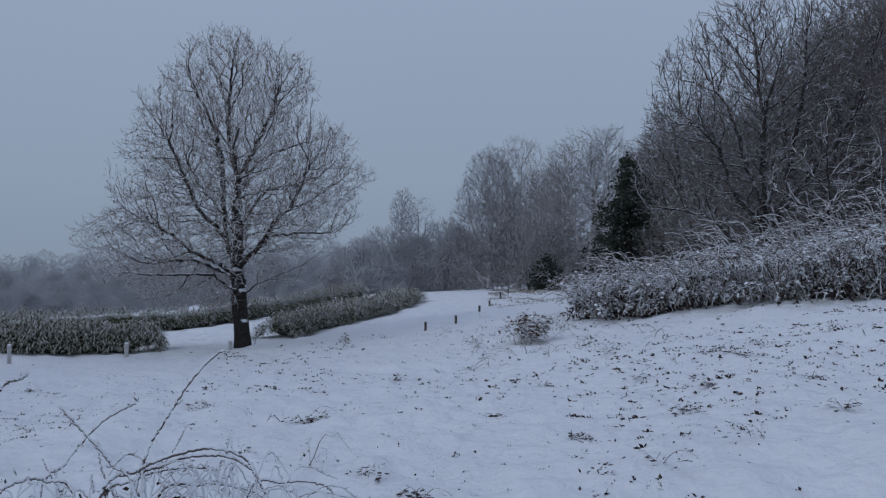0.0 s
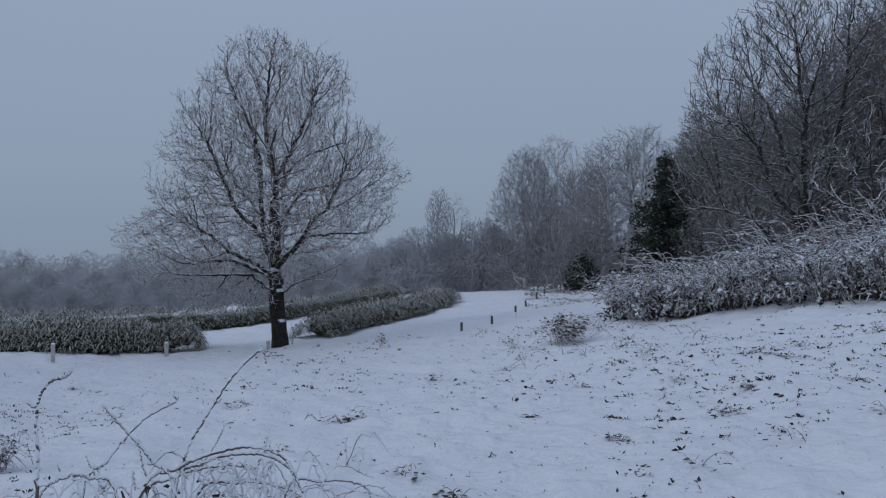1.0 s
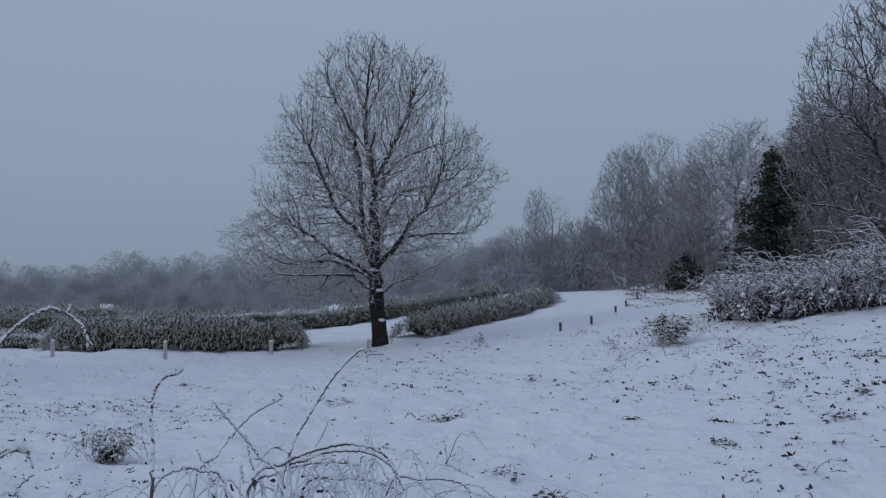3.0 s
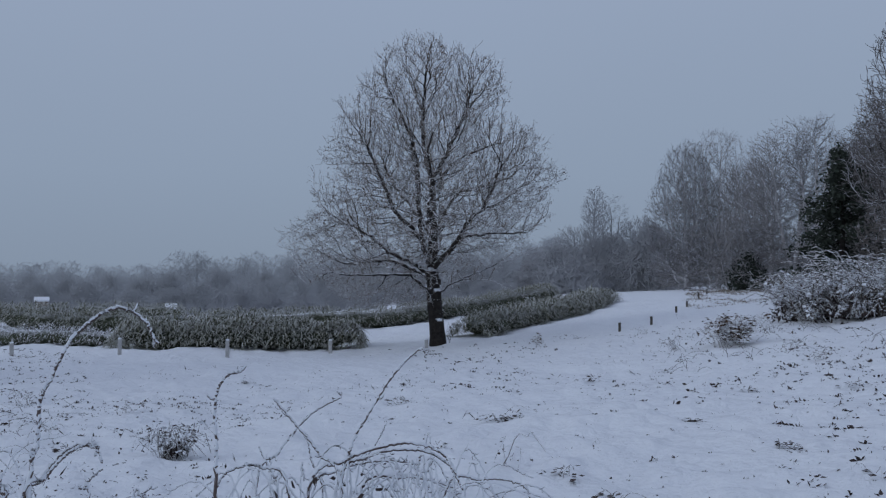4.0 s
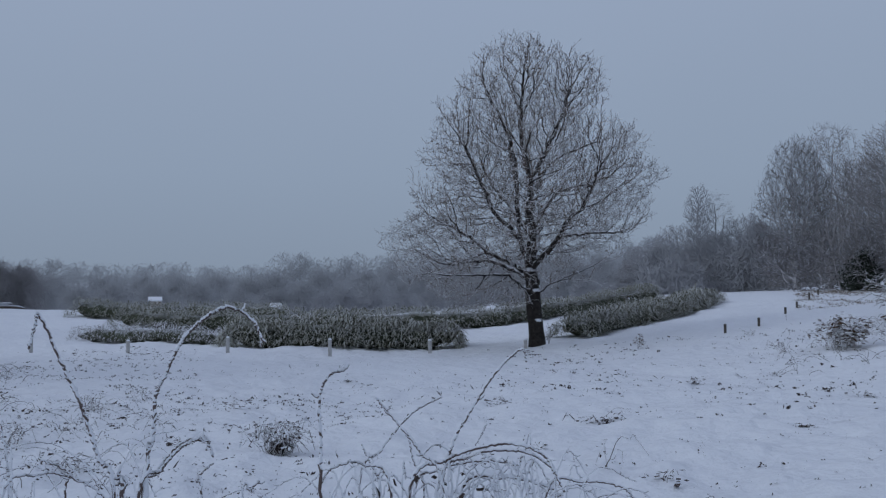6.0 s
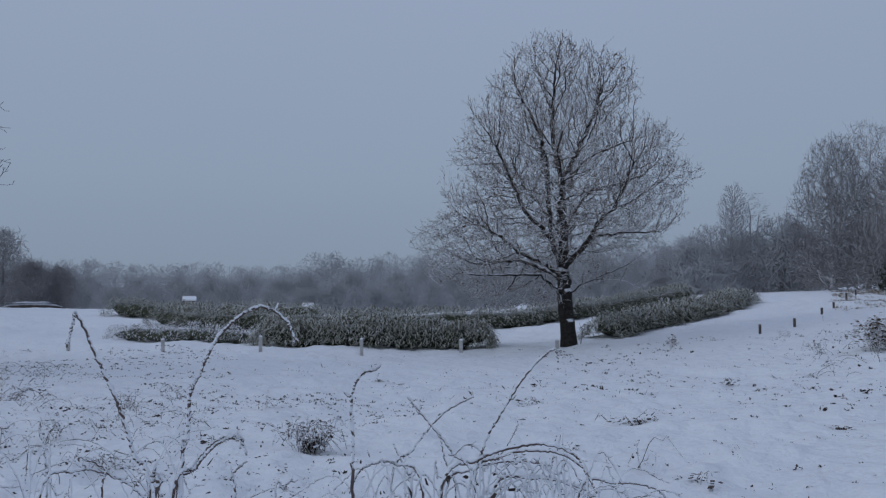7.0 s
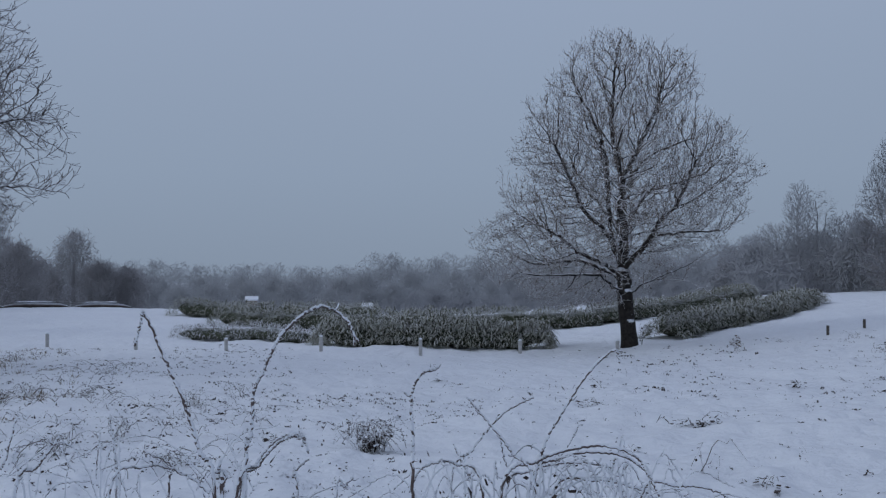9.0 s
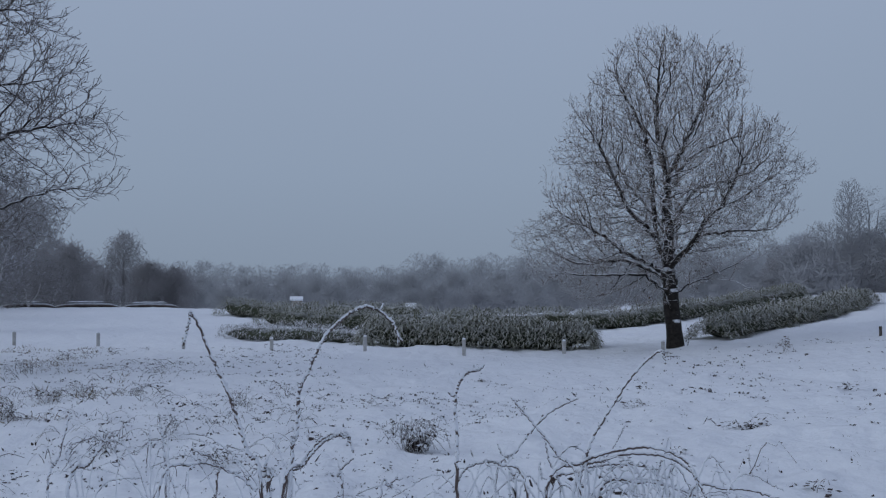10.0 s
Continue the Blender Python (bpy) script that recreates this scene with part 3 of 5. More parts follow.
hedge("evergreen hedge beyond the near rows", [(-41.2, 52), (-38.5, 50), (-35, 50)], 1.6, 1.0, 250, 24)
hedge("far low evergreen hedge in the mist", [(-35, 60), (-31, 58), (-28.5, 58)], 1.6, 0.95, 160, 25)
hedge("evergreen hedge behind the oak", [(-27.5, 45), (-20, 41), (-14, 43), (-8.5, 50), (-5.5, 58)], 1.6, 0.98, 300, 26)
hedge("evergreen hedge dusted with snow along the path", [(-10.6, 31.5), (-8.6, 33.5), (-6, 37), (-3.6, 43), (-2.3, 48)], 1.9, 0.85, 480, 27)


# ---- posts ----
def post_mesh(name, height, side, mat, seed):
    rng = np.random.RandomState(seed)
    bm = bmesh.new()
    bmesh.ops.create_cube(bm, size=1.0)
    for v in bm.verts:
        v.co = Vector((v.co.x * side, v.co.y * side, (v.co.z + 0.5) * (height + 0.15) - 0.15))
    bmesh.ops.bevel(bm, geom=[e for e in bm.edges], offset=side * 0.12, segments=1, affect='EDGES')
    for v in bm.verts:
        v.co += Vector(rng.normal(0, 0.003, 3))
    me = bpy.data.meshes.new(name)
    bm.to_mesh(me)
    bm.free()
    me.materials.append(mat)
    return me


def snow_cap(name, side, height, seed):
    rng = np.random.RandomState(seed)
    bm = bmesh.new()
    bmesh.ops.create_icosphere(bm, subdivisions=2, radius=1.0)
    for v in bm.verts:
        v.co = Vector((v.co.x * side, v.co.y * side, max(v.co.z, -0.3) * height + 0.3 * height))
        v.co *= 1 + rng.normal(0, 0.05)
    for f in bm.faces:
        f.smooth = True
    me = bpy.data.meshes.new(name)
    bm.to_mesh(me)
    bm.free()
    me.materials.append(M_RIME)
    return me


POST_LINE = [(-53.1, 32.9, 0.46), (-48.55, 31.4, 0.44), (-43.62, 29.8, 0.42), (-38.26, 28.6, 0.44), (-32.37, 27.6, 0.46), (-26.01, 26.95, 0.48), (-19.6, 26.7, 0.38), (-13.45, 27.0, 0.26)]
ME_POST, ME_CAP = post_mesh("post", 1.0, 0.1, M_POST, 1), snow_cap("post_cap", 0.056, 0.035, 2)
for b, d, h in POST_LINE:
    ob = thing("fence_post", "pale square wooden post with a cap of snow", "post", spot(b, d), "row of posts", turn=-b + 10)
    p = part("shaft", ME_POST, ob)
    p.matrix_basis = Matrix.Diagonal((1, 1, h, 1))
    part("snow_cap", ME_CAP, ob, "snow on the post's top", Matrix.Translation((0, 0, h)))
ME_STAKE = post_mesh("stake", 1.0, 0.075, M_STAKE, 3)
for b, d, h in [(-1.13, 27.7, 0.27), (0.83, 29.0, 0.28), (2.35, 33, 0.25), (3.0, 37, 0.25), (3.7, 43, 0.45), (4.2, 50, 0.3)]:
    ob = thing("stake", "short dark wooden stake standing in the snow", "post", spot(b, d), "stakes up the slope")
    p = part("shaft", ME_STAKE, ob)
    p.matrix_basis = Matrix.Diagonal((1, 1, h, 1))
    part("snow_cap", ME_CAP, ob, "snow on the stake's top", Matrix.Translation((0, 0, h)) @ Matrix.Scale(0.75, 4))


# ---- woodland trees ----
def recoloured(ob, name, label, mats):
    """The same build of tree in other bark."""
    c = copy_thing(ob, Matrix())
    c.name = name
    tagged(c, label)
    for o, mat in zip(c.children, mats):
        o.data = o.data.copy()
        o.data.materials[0] = mat
    return c


def planted(ob, bearing, dist, height_scale, turn, width_scale=None, sink=0.1):
    w = width_scale or height_scale
    x, y, z = spot(bearing, dist, -sink)
    return copy_thing(ob, pose(x, y, z, 0, 0, turn) @ Matrix.Diagonal((w, w, height_scale, 1)))


rng0 = np.random.RandomState(5)
WOOD = (M_WOOD, M_WOODTWIG)
BROAD_LIMBS = [[(0, 0, -0.3), (0.0, 0, 0.8), (-0.15, 0, 2.0), (-0.1, 0, 4.2), (-0.2, 0, 6.5), (-0.4, 0, 8.8)], [(-0.05, 0, 1.2), (0.5, 0.2, 2.6), (0.9, 0.2, 4.5), (1.3, 0.1, 6.6), (1.5, 0, 9.0)],
                   [(0, 0, 0.7), (-1.2, -0.6, 1.2), (-1.9, -0.9, 1.9), (-2.5, -1.0, 2.2), (-4.0, -0.9, 2.5)], [(-0.15, 0, 1.5), (-1.2, -0.6, 3.0), (-1.8, -0.8, 4.6), (-3.0, -0.7, 5.9)], [(-0.1, 0, 2.4), (-0.8, 0.6, 4.2), (-1.3, 0.9, 6.0), (-2.0, 0.9, 7.3)],
                   [(-0.6, -0.3, 1.0), (-1.8, 0.2, 1.0), (-2.8, 0.6, 1.3)], [(0.3, 0.1, 2.0), (1.4, -0.5, 3.4), (2.6, -0.6, 5.0), (3.4, -0.4, 6.2)], [(0.1, 0, 1.2), (1.4, 0.5, 1.8), (3.0, 0.8, 2.6), (4.2, 0.6, 3.4)],
                   [(-0.1, 0.1, 2.4), (0.2, 1.6, 4), (0, 2.8, 6)], [(-0.1, -0.1, 2.6), (-0.2, -1.5, 4.2), (0.1, -2.6, 6.2)]]
broad, broad_near = [bare_tree("broad_tree", "dark leafless tree with wide crown at the wood's edge", "tree", np.random.RandomState(seed), 10.6, 10.6, 0.9, domed(0.8, 0.3), BROAD_LIMBS,
                               0.27, 0.0085, WOOD, [(1.2, 0.36, 2, 46), (0.8, 0.2, 1, 46)], n, 0.24, 0.018, hub=0.0, slim=45, sides=sides) for seed, n, sides in ((31, 9500, 2), (30, 11000, 3))]
slim = bare_tree("slim_tree", "tall slender leafless tree with upswept snowy twigs", "tree", np.random.RandomState(32), 12.0, 4.6, 2.0, domed(0.5, 0.5),
                 [[(0, 0, -0.3), (0.1, 0, 3), (-0.05, 0.1, 7), (0.1, 0, 11)], [(0.05, 0, 2.5), (0.6, 0.2, 5), (0.9, 0.3, 8.5)], [(0.0, 0, 4.0), (-0.5, 0.2, 6), (-0.8, 0, 9.0)]], 0.15, 0.010, WOOD, [(1.2, 0.42, 2, 40), (0.8, 0.22, 1, 44)], 3500, 0.26, 0.03, droop=0.08)
forked = bare_tree("forked_tree", "leafless tree with several stems and a rounded frosted crown", "tree", np.random.RandomState(33), 11.0, 7.0, 1.6, domed(0.5, 0.62),
                   [[(0, 0, -0.3), (0.1, 0, 1.2), (0.5, 0, 4), (0.9, 0.2, 8.5)], [(0.05, 0, 0.9), (-0.7, 0.3, 4), (-1.2, 0.5, 8)], [(0.1, 0, 1.4), (0.2, -0.8, 4), (0.1, -1.4, 7.5)], [(0.5, 0, 4), (1.4, 0.4, 6), (2.2, 0.3, 7.6)], [(-0.7, 0.3, 4), (-1.8, -0.2, 6), (-2.4, -0.2, 7.2)]],
                   0.2, 0.0105, WOOD, [(1.2, 0.42, 2, 44), (0.8, 0.22, 1, 44)], 5000, 0.28, 0.03, droop=0.06)
shrub = bare_tree("shrub", "leafless frosted shrub with many stems", "shrub", np.random.RandomState(34), 3.6, 4.4, 0.2, domed(0.8, 0.35),
                  [[(0, 0, -0.2), (0.0, 0, 0.4), (0.3, 0.1, 1.6)], [(0, 0, 0.1), (-0.6, 0.1, 0.9), (-1.0, 0.2, 1.9)], [(0, 0, 0.1), (0.6, -0.4, 0.9), (1.1, -0.6, 1.7)], [(0, 0, 0.1), (0.1, 0.7, 0.8), (0.2, 1.2, 1.6)],
                   [(0, 0, 0.1), (-0.3, -0.7, 0.8), (-0.4, -1.2, 1.5)]], 0.06, 0.012, WOOD, [(0.9, 0.32, 1, 46), (0.7, 0.2, 1, 44)], 1300, 0.23, 0.03)
# Recoloured copies: hoar frost plus haze painted into the bark.
HAZED_FROST = (M_HAZEBARK, M_HAZEFROST)
haze_frost_broad = recoloured(broad, "broad_tree", "broad leafless tree with hoar frost, bark paled for haze", HAZED_FROST)
haze_frost_slim = recoloured(slim, "slim_tree", "slender leafless tree with hoar frost, bark paled for haze", HAZED_FROST)
haze_frost_forked = recoloured(forked, "forked_tree", "several-stemmed leafless tree with hoar frost, bark paled for haze", HAZED_FROST)
haze_frost_shrub = recoloured(shrub, "shrub", "shrub with hoar frost, whitened further for haze", HAZED_FROST)
HAZED_HOAR = (M_HAZEHOAR, M_HAZEHOAR)
haze_hoar_slim = recoloured(slim, "slim_tree", "slender tree with hoar frost, mist painted into its pale colour", HAZED_HOAR)
haze_hoar_forked = recoloured(forked, "forked_tree", "rounded tree with hoar frost, mist painted into its pale colour", HAZED_HOAR)


def misty(name, label, category, height, width, count, size, mat, seed, group="", low=0.7, top=0.45, lobes=9):
    """A far tree or bush, all fine twig sprays gathered in lobes round a stem, thinning towards its edge."""
    rng = np.random.RandomState(seed)
    outline = domed(low, top)
    hz, ha = rng.uniform(0.12, 0.9, lobes), rng.uniform(0, 2 * np.pi, lobes)
    hr = outline(hz, ha) * width / 2 * rng.uniform(0.35, 0.8, lobes)
    hubs = np.column_stack([np.cos(ha) * hr, np.sin(ha) * hr, hz * height])
    pick = rng.randint(0, lobes, count)
    p = hubs[pick] + unit(rng.normal(0, 1, (count, 3))) * (rng.rand(count, 1) ** 0.55) * [width * 0.26, width * 0.26, height * 0.2]
    fill = rng.rand(count) < 0.35
    z = rng.rand(count)
    ang, rad = rng.uniform(0, 2 * np.pi, count), np.sqrt(rng.rand(count))
    wide = outline(z, ang) * width / 2 * rad
    p[fill] = np.column_stack([np.cos(ang) * wide, np.sin(ang) * wide, z * height])[fill]
    p[:, 2] = np.abs(p[:, 2])
    face, tip_way = rng.uniform(0, 2 * np.pi, count), rng.uniform(0, 2 * np.pi, count)
    flat = np.column_stack([-np.sin(face), np.cos(face), np.zeros(count)])
    d = flat * np.cos(tip_way)[:, None] + np.array([0, 0, 1.0]) * np.sin(tip_way)[:, None]
    w = (np.array([0, 0, 1.0]) * np.cos(tip_way)[:, None] - flat * np.sin(tip_way)[:, None]) * size * 0.12
    ln = size * rng.uniform(1.2, 4.0, (count, 1))
    v = np.stack([p - w, p + w, p + d * ln + w * 0.4, p + d * ln - w * 0.4], 1).reshape(-1, 3)
    ob = thing(name, label, category, group=group)
    stem = tube([(0, 0, -0.6), (0.1, 0, height * 0.3), (0, 0.1, height * 0.75)], [width * 0.03, width * 0.024, width * 0.006], 6)
    part("trunk", mesh_of(name + "_trunk", *stem, mat), ob)
    part("crown", mesh_of(name + "_crown", v, np.arange(4 * count).reshape(-1, 4), mat, False), ob)
    return ob


haze_hoar_shrub = misty("shrub", "shrub with hoar frost, mist painted into its pale colour", "shrub", 3.6, 4.6, 1800, 0.22, M_HAZEHOAR, 37, low=0.9, top=0.3)
mist_shrub = recoloured(haze_hoar_shrub, "shrub", "shrub before the far wood, greyed to stand for mist", (M_MISTPAINT, M_MISTPAINT))

young = bare_tree("young_tree", "young leafless tree with snow-white spreading branches on the bank", "tree", np.random.RandomState(35), 6.0, 4.0, 1.0, domed(0.85, 0.25),
                  [[(0, 0, -0.3), (0.05, 0, 1.5), (0, 0.05, 3.5), (0.05, 0, 5.6)], [(0, 0, 1.2), (-0.9, 0.1, 1.5), (-1.9, 0.1, 1.6)], [(0, 0, 1.5), (0.9, 0.2, 1.9), (1.8, 0.2, 2.3)], [(0, 0, 1.9), (-0.8, -0.3, 2.5), (-1.7, -0.3, 3.3)], [(0, 0, 2.3), (0.7, -0.3, 3.0), (1.4, -0.3, 3.9)],
                   [(0, 0, 2.8), (-0.6, 0.2, 3.6), (-1.1, 0.2, 4.5)], [(0, 0, 3.2), (0.5, 0.2, 4.0), (0.8, 0.2, 4.9)], [(0, 0, 1.4), (0.2, -0.9, 1.8), (0.2, -1.7, 2.5)]],
                  0.06, 0.004, (M_LIMB, M_WHITETWIG), [(0.9, 0.26, 2, 36), (0.5, 0.12, 1, 40)], 420, 0.26, 0.01, sides=3, slim=12)
planted(young, 23.6, 27.5, 0.92, -25)
# the dark trees on the bank behind the brambles
for ob, b, d, hs, ws, turn in [(broad_near, 20.2, 38, 1.1, 1.06, -20), (broad, 27.5, 41, 1.15, 1.0, 60), (broad, 33, 37, 1.1, 1.0, 200), (slim, 24.5, 46, 1.15, 1.2, 40), (forked, 16.2, 50, 0.95, 1.0, 10),
                               (forked, 23.0, 52, 1.15, 1.2, 100), (slim, 30.2, 46, 1.2, 1.3, 250), (forked, 18.5, 58, 0.95, 1.1, 170), (slim, 14.0, 54, 0.85, 1.0, 300),
                               (shrub, 17.5, 44, 1.1, 1.0, 30), (shrub, 22.5, 44, 1.1, 1.0, 100), (shrub, 26.5, 46, 1.2, 1.1, 180), (shrub, 14.5, 47, 1.1, 1.0, 250), (shrub, 30, 42, 1.1, 1.0, 70), (forked, 27, 56, 1.1, 1.2, 330),
                               (broad, 22.6, 48, 1.12, 1.0, 130), (broad, 25.6, 51, 1.25, 1.0, 250), (broad, 29.5, 48, 1.3, 1.0, 10), (slim, 27.6, 44, 1.2, 1.2, 90), (forked, 15.0, 60, 0.9, 1.0, 200), (forked, 20.6, 62, 1.0, 1.1, 60), (forked, 17.0, 56, 0.9, 1.1, 110),
                               (shrub, 16.0, 47, 1.4, 1.1, 10), (shrub, 18.6, 48, 1.5, 1.1, 60), (shrub, 20.4, 47, 1.5, 1.1, 130), (shrub, 21.8, 50, 1.7, 1.2, 220), (shrub, 24.4, 48, 1.7, 1.2, 300), (shrub, 13.6, 52, 1.3, 1.1, 330), (shrub, 28.2, 47, 1.6, 1.2, 200)]:
    planted(ob, b, d, hs, turn, ws)
# the frosted wood round the end of the meadow, haze painted into its bark
for ob, b, d, hs, ws, turn in [(haze_frost_forked, 9.2, 60, 0.98, 0.9, 20), (haze_frost_slim, 10.6, 57, 0.86, 1.0, 140), (haze_frost_slim, 8.0, 62, 0.85, 1.0, 220), (haze_frost_forked, 6.8, 66, 0.86, 0.8, 60), (haze_frost_broad, 4.9, 70, 1.14, 0.75, 200),
                               (haze_frost_broad, 3.0, 70, 1.07, 0.70, 310), (haze_frost_slim, 6.0, 72, 0.80, 1.1, 10), (haze_hoar_slim, -2.6, 80, 0.80, 0.75, 90), (haze_hoar_slim, -1.6, 82, 0.76, 0.9, 180), (haze_hoar_forked, 0.2, 84, 0.64, 0.8, 70),
                               (haze_hoar_forked, 1.6, 80, 0.55, 0.8, 160), (haze_hoar_forked, -3.8, 90, 0.62, 0.9, 250), (haze_frost_broad, -6.2, 84, 0.44, 0.42, 30), (haze_hoar_forked, -5.0, 104, 0.60, 1.0, 330), (haze_frost_slim, 12.8, 60, 0.80, 1.0, 200),
                               (haze_frost_forked, 13.6, 66, 0.85, 1.0, 250)]:
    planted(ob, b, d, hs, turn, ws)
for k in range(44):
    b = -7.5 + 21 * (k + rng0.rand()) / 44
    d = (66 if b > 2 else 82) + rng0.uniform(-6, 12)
    planted(haze_frost_shrub if b > 2 else haze_hoar_shrub, b, d, rng0.uniform(0.7, 1.5) * (1.1 if b > -3 else 0.8), rng0.uniform(0, 360), rng0.uniform(0.9, 1.3))

# trees beside and behind the left of the meadow
spreading = bare_tree("spreading_tree", "leafless tree with level fine-twigged branches at the meadow's side", "tree", np.random.RandomState(36), 12.5, 12.0, 2.2, domed(0.42, 0.3),
                      [[(0, 0, -0.3), (0.05, 0, 1.8), (0, 0.1, 4), (0.2, 0, 7.5), (0.1, 0, 10)], [(0, 0, 1.6), (1.6, 0.1, 3.1), (3.2, 0.1, 4.1), (4.6, 0, 4.6), (5.8, 0, 4.5)], [(0, 0, 2.2), (1.2, -0.8, 4.0), (2.6, -1.2, 5.4), (4.2, -1.2, 6.0), (5.4, -1, 6.2)],
                       [(0, 0, 3.5), (1.1, 0.3, 5.6), (2.6, 0.5, 7.0), (4.4, 0.5, 7.5)], [(0.1, 0, 5), (1.0, -0.3, 7.0), (2.4, -0.4, 8.6), (3.6, -0.3, 9.0)], [(0, 0, 2.4), (-1.5, 0.3, 3.8), (-3.2, 0.2, 5)], [(0, 0, 1.8), (0.6, -1.6, 2.6), (1.4, -3.0, 3.2)], [(0, 0, 2.0), (1.2, -0.6, 2.8), (2.6, -1.0, 3.2)]],
                      0.25, 0.007, (M_WOOD, M_WOODTWIG), [(1.1, 0.3, 2, 46), (0.7, 0.15, 1, 46)], 14000, 0.2, 0.018, sides=3, hub=0.3, level=0.3)
planted(spreading, -61.3, 24.5, 1.0, 57, 1.0)
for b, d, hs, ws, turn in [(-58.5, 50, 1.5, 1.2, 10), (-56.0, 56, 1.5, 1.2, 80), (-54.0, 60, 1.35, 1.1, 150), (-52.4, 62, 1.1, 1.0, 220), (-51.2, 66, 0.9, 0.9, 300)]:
    planted(haze_frost_shrub, b, d, hs, turn, ws)
for ob, b, d, hs, ws, turn in [(forked, -57.5, 42, 0.72, 0.9, 30), (haze_frost_forked, -54.6, 50, 0.62, 0.9, 120), (haze_hoar_shrub, -50.0, 84, 0.95, 0.9, 20),
                               (haze_frost_shrub, -48.8, 90, 0.9, 0.8, 100), (haze_hoar_shrub, -46.0, 92, 0.85, 0.8, 170), (haze_hoar_shrub, -44.8, 96, 0.8, 0.9, 280), (haze_frost_shrub, -52.5, 80, 1.0, 1.0, 200), (haze_frost_shrub, -54.5, 76, 1.0, 1.1, 60),
                               (haze_frost_shrub, -47.3, 86, 0.7, 0.7, 330)]:
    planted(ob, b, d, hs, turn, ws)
# dim trees beyond the crest and down the meadow's left side, mist painted into their grey
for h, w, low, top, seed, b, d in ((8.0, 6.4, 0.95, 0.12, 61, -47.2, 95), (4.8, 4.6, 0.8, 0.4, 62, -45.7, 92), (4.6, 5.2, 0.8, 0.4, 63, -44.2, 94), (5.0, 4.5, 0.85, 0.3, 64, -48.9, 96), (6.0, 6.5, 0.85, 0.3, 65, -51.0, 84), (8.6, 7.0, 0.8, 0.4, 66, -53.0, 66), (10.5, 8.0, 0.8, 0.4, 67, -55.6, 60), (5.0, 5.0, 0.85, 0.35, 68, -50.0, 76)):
    one = misty("dim_tree", "grey-brown tree beyond the crest, mist painted into its colour", "tree", h, w, 5200, 0.17, M_MISTDIM, seed, "dim trees beyond the crest", low, top, 26)
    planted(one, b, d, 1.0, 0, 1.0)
    for o in (*one.children_recursive, one):
        bpy.data.objects.remove(o)
# bushes beyond the hedges, mist painted into their hoar colour
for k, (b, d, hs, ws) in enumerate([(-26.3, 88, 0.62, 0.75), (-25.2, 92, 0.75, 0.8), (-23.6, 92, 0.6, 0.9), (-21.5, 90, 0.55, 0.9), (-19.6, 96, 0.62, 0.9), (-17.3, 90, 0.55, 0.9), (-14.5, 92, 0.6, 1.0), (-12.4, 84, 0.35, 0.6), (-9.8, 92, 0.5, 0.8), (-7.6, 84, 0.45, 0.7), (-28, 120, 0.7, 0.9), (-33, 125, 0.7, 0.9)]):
    planted(haze_hoar_shrub, b, d, hs, 47 * k, ws)


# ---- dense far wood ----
# Mist over the far wood is painted into its even grey.
far_kinds = [misty("far_tree", "distant leafless tree, mist painted into its grey", "tree", 10.0, w, 2000, 0.25, M_MISTPAINT, seed, "far wood", low, top, lobes) for w, seed, low, top, lobes in ((8.0, 41, 0.8, 0.45, 9), (6.5, 42, 0.7, 0.55, 7), (9.5, 43, 0.85, 0.4, 12))]
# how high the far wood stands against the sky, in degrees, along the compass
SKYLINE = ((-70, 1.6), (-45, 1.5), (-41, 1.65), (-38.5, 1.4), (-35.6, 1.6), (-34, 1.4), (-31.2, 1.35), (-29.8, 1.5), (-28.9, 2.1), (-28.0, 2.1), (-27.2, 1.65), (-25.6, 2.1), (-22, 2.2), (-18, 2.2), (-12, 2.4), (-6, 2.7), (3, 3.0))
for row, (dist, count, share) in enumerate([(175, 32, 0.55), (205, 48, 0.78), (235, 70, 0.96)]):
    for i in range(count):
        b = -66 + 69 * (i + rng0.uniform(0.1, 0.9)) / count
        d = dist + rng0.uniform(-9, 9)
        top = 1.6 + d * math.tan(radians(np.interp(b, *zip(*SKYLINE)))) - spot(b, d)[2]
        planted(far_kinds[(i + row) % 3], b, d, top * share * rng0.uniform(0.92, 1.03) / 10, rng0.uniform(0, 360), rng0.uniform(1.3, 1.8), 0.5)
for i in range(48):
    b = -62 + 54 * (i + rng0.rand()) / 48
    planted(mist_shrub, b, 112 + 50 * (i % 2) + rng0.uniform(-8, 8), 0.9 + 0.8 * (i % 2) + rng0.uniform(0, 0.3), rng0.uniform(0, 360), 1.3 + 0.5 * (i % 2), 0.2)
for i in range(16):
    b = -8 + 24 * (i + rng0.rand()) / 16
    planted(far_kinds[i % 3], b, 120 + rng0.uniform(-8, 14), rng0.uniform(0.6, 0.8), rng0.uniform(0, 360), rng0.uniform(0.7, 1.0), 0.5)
for ob in (young, spreading, broad, broad_near, slim, forked, shrub, haze_frost_broad, haze_frost_slim, haze_frost_forked, haze_frost_shrub, haze_hoar_slim, haze_hoar_forked, haze_hoar_shrub, mist_shrub, *far_kinds):
    for o in (*ob.children_recursive, ob):
        bpy.data.objects.remove(o)


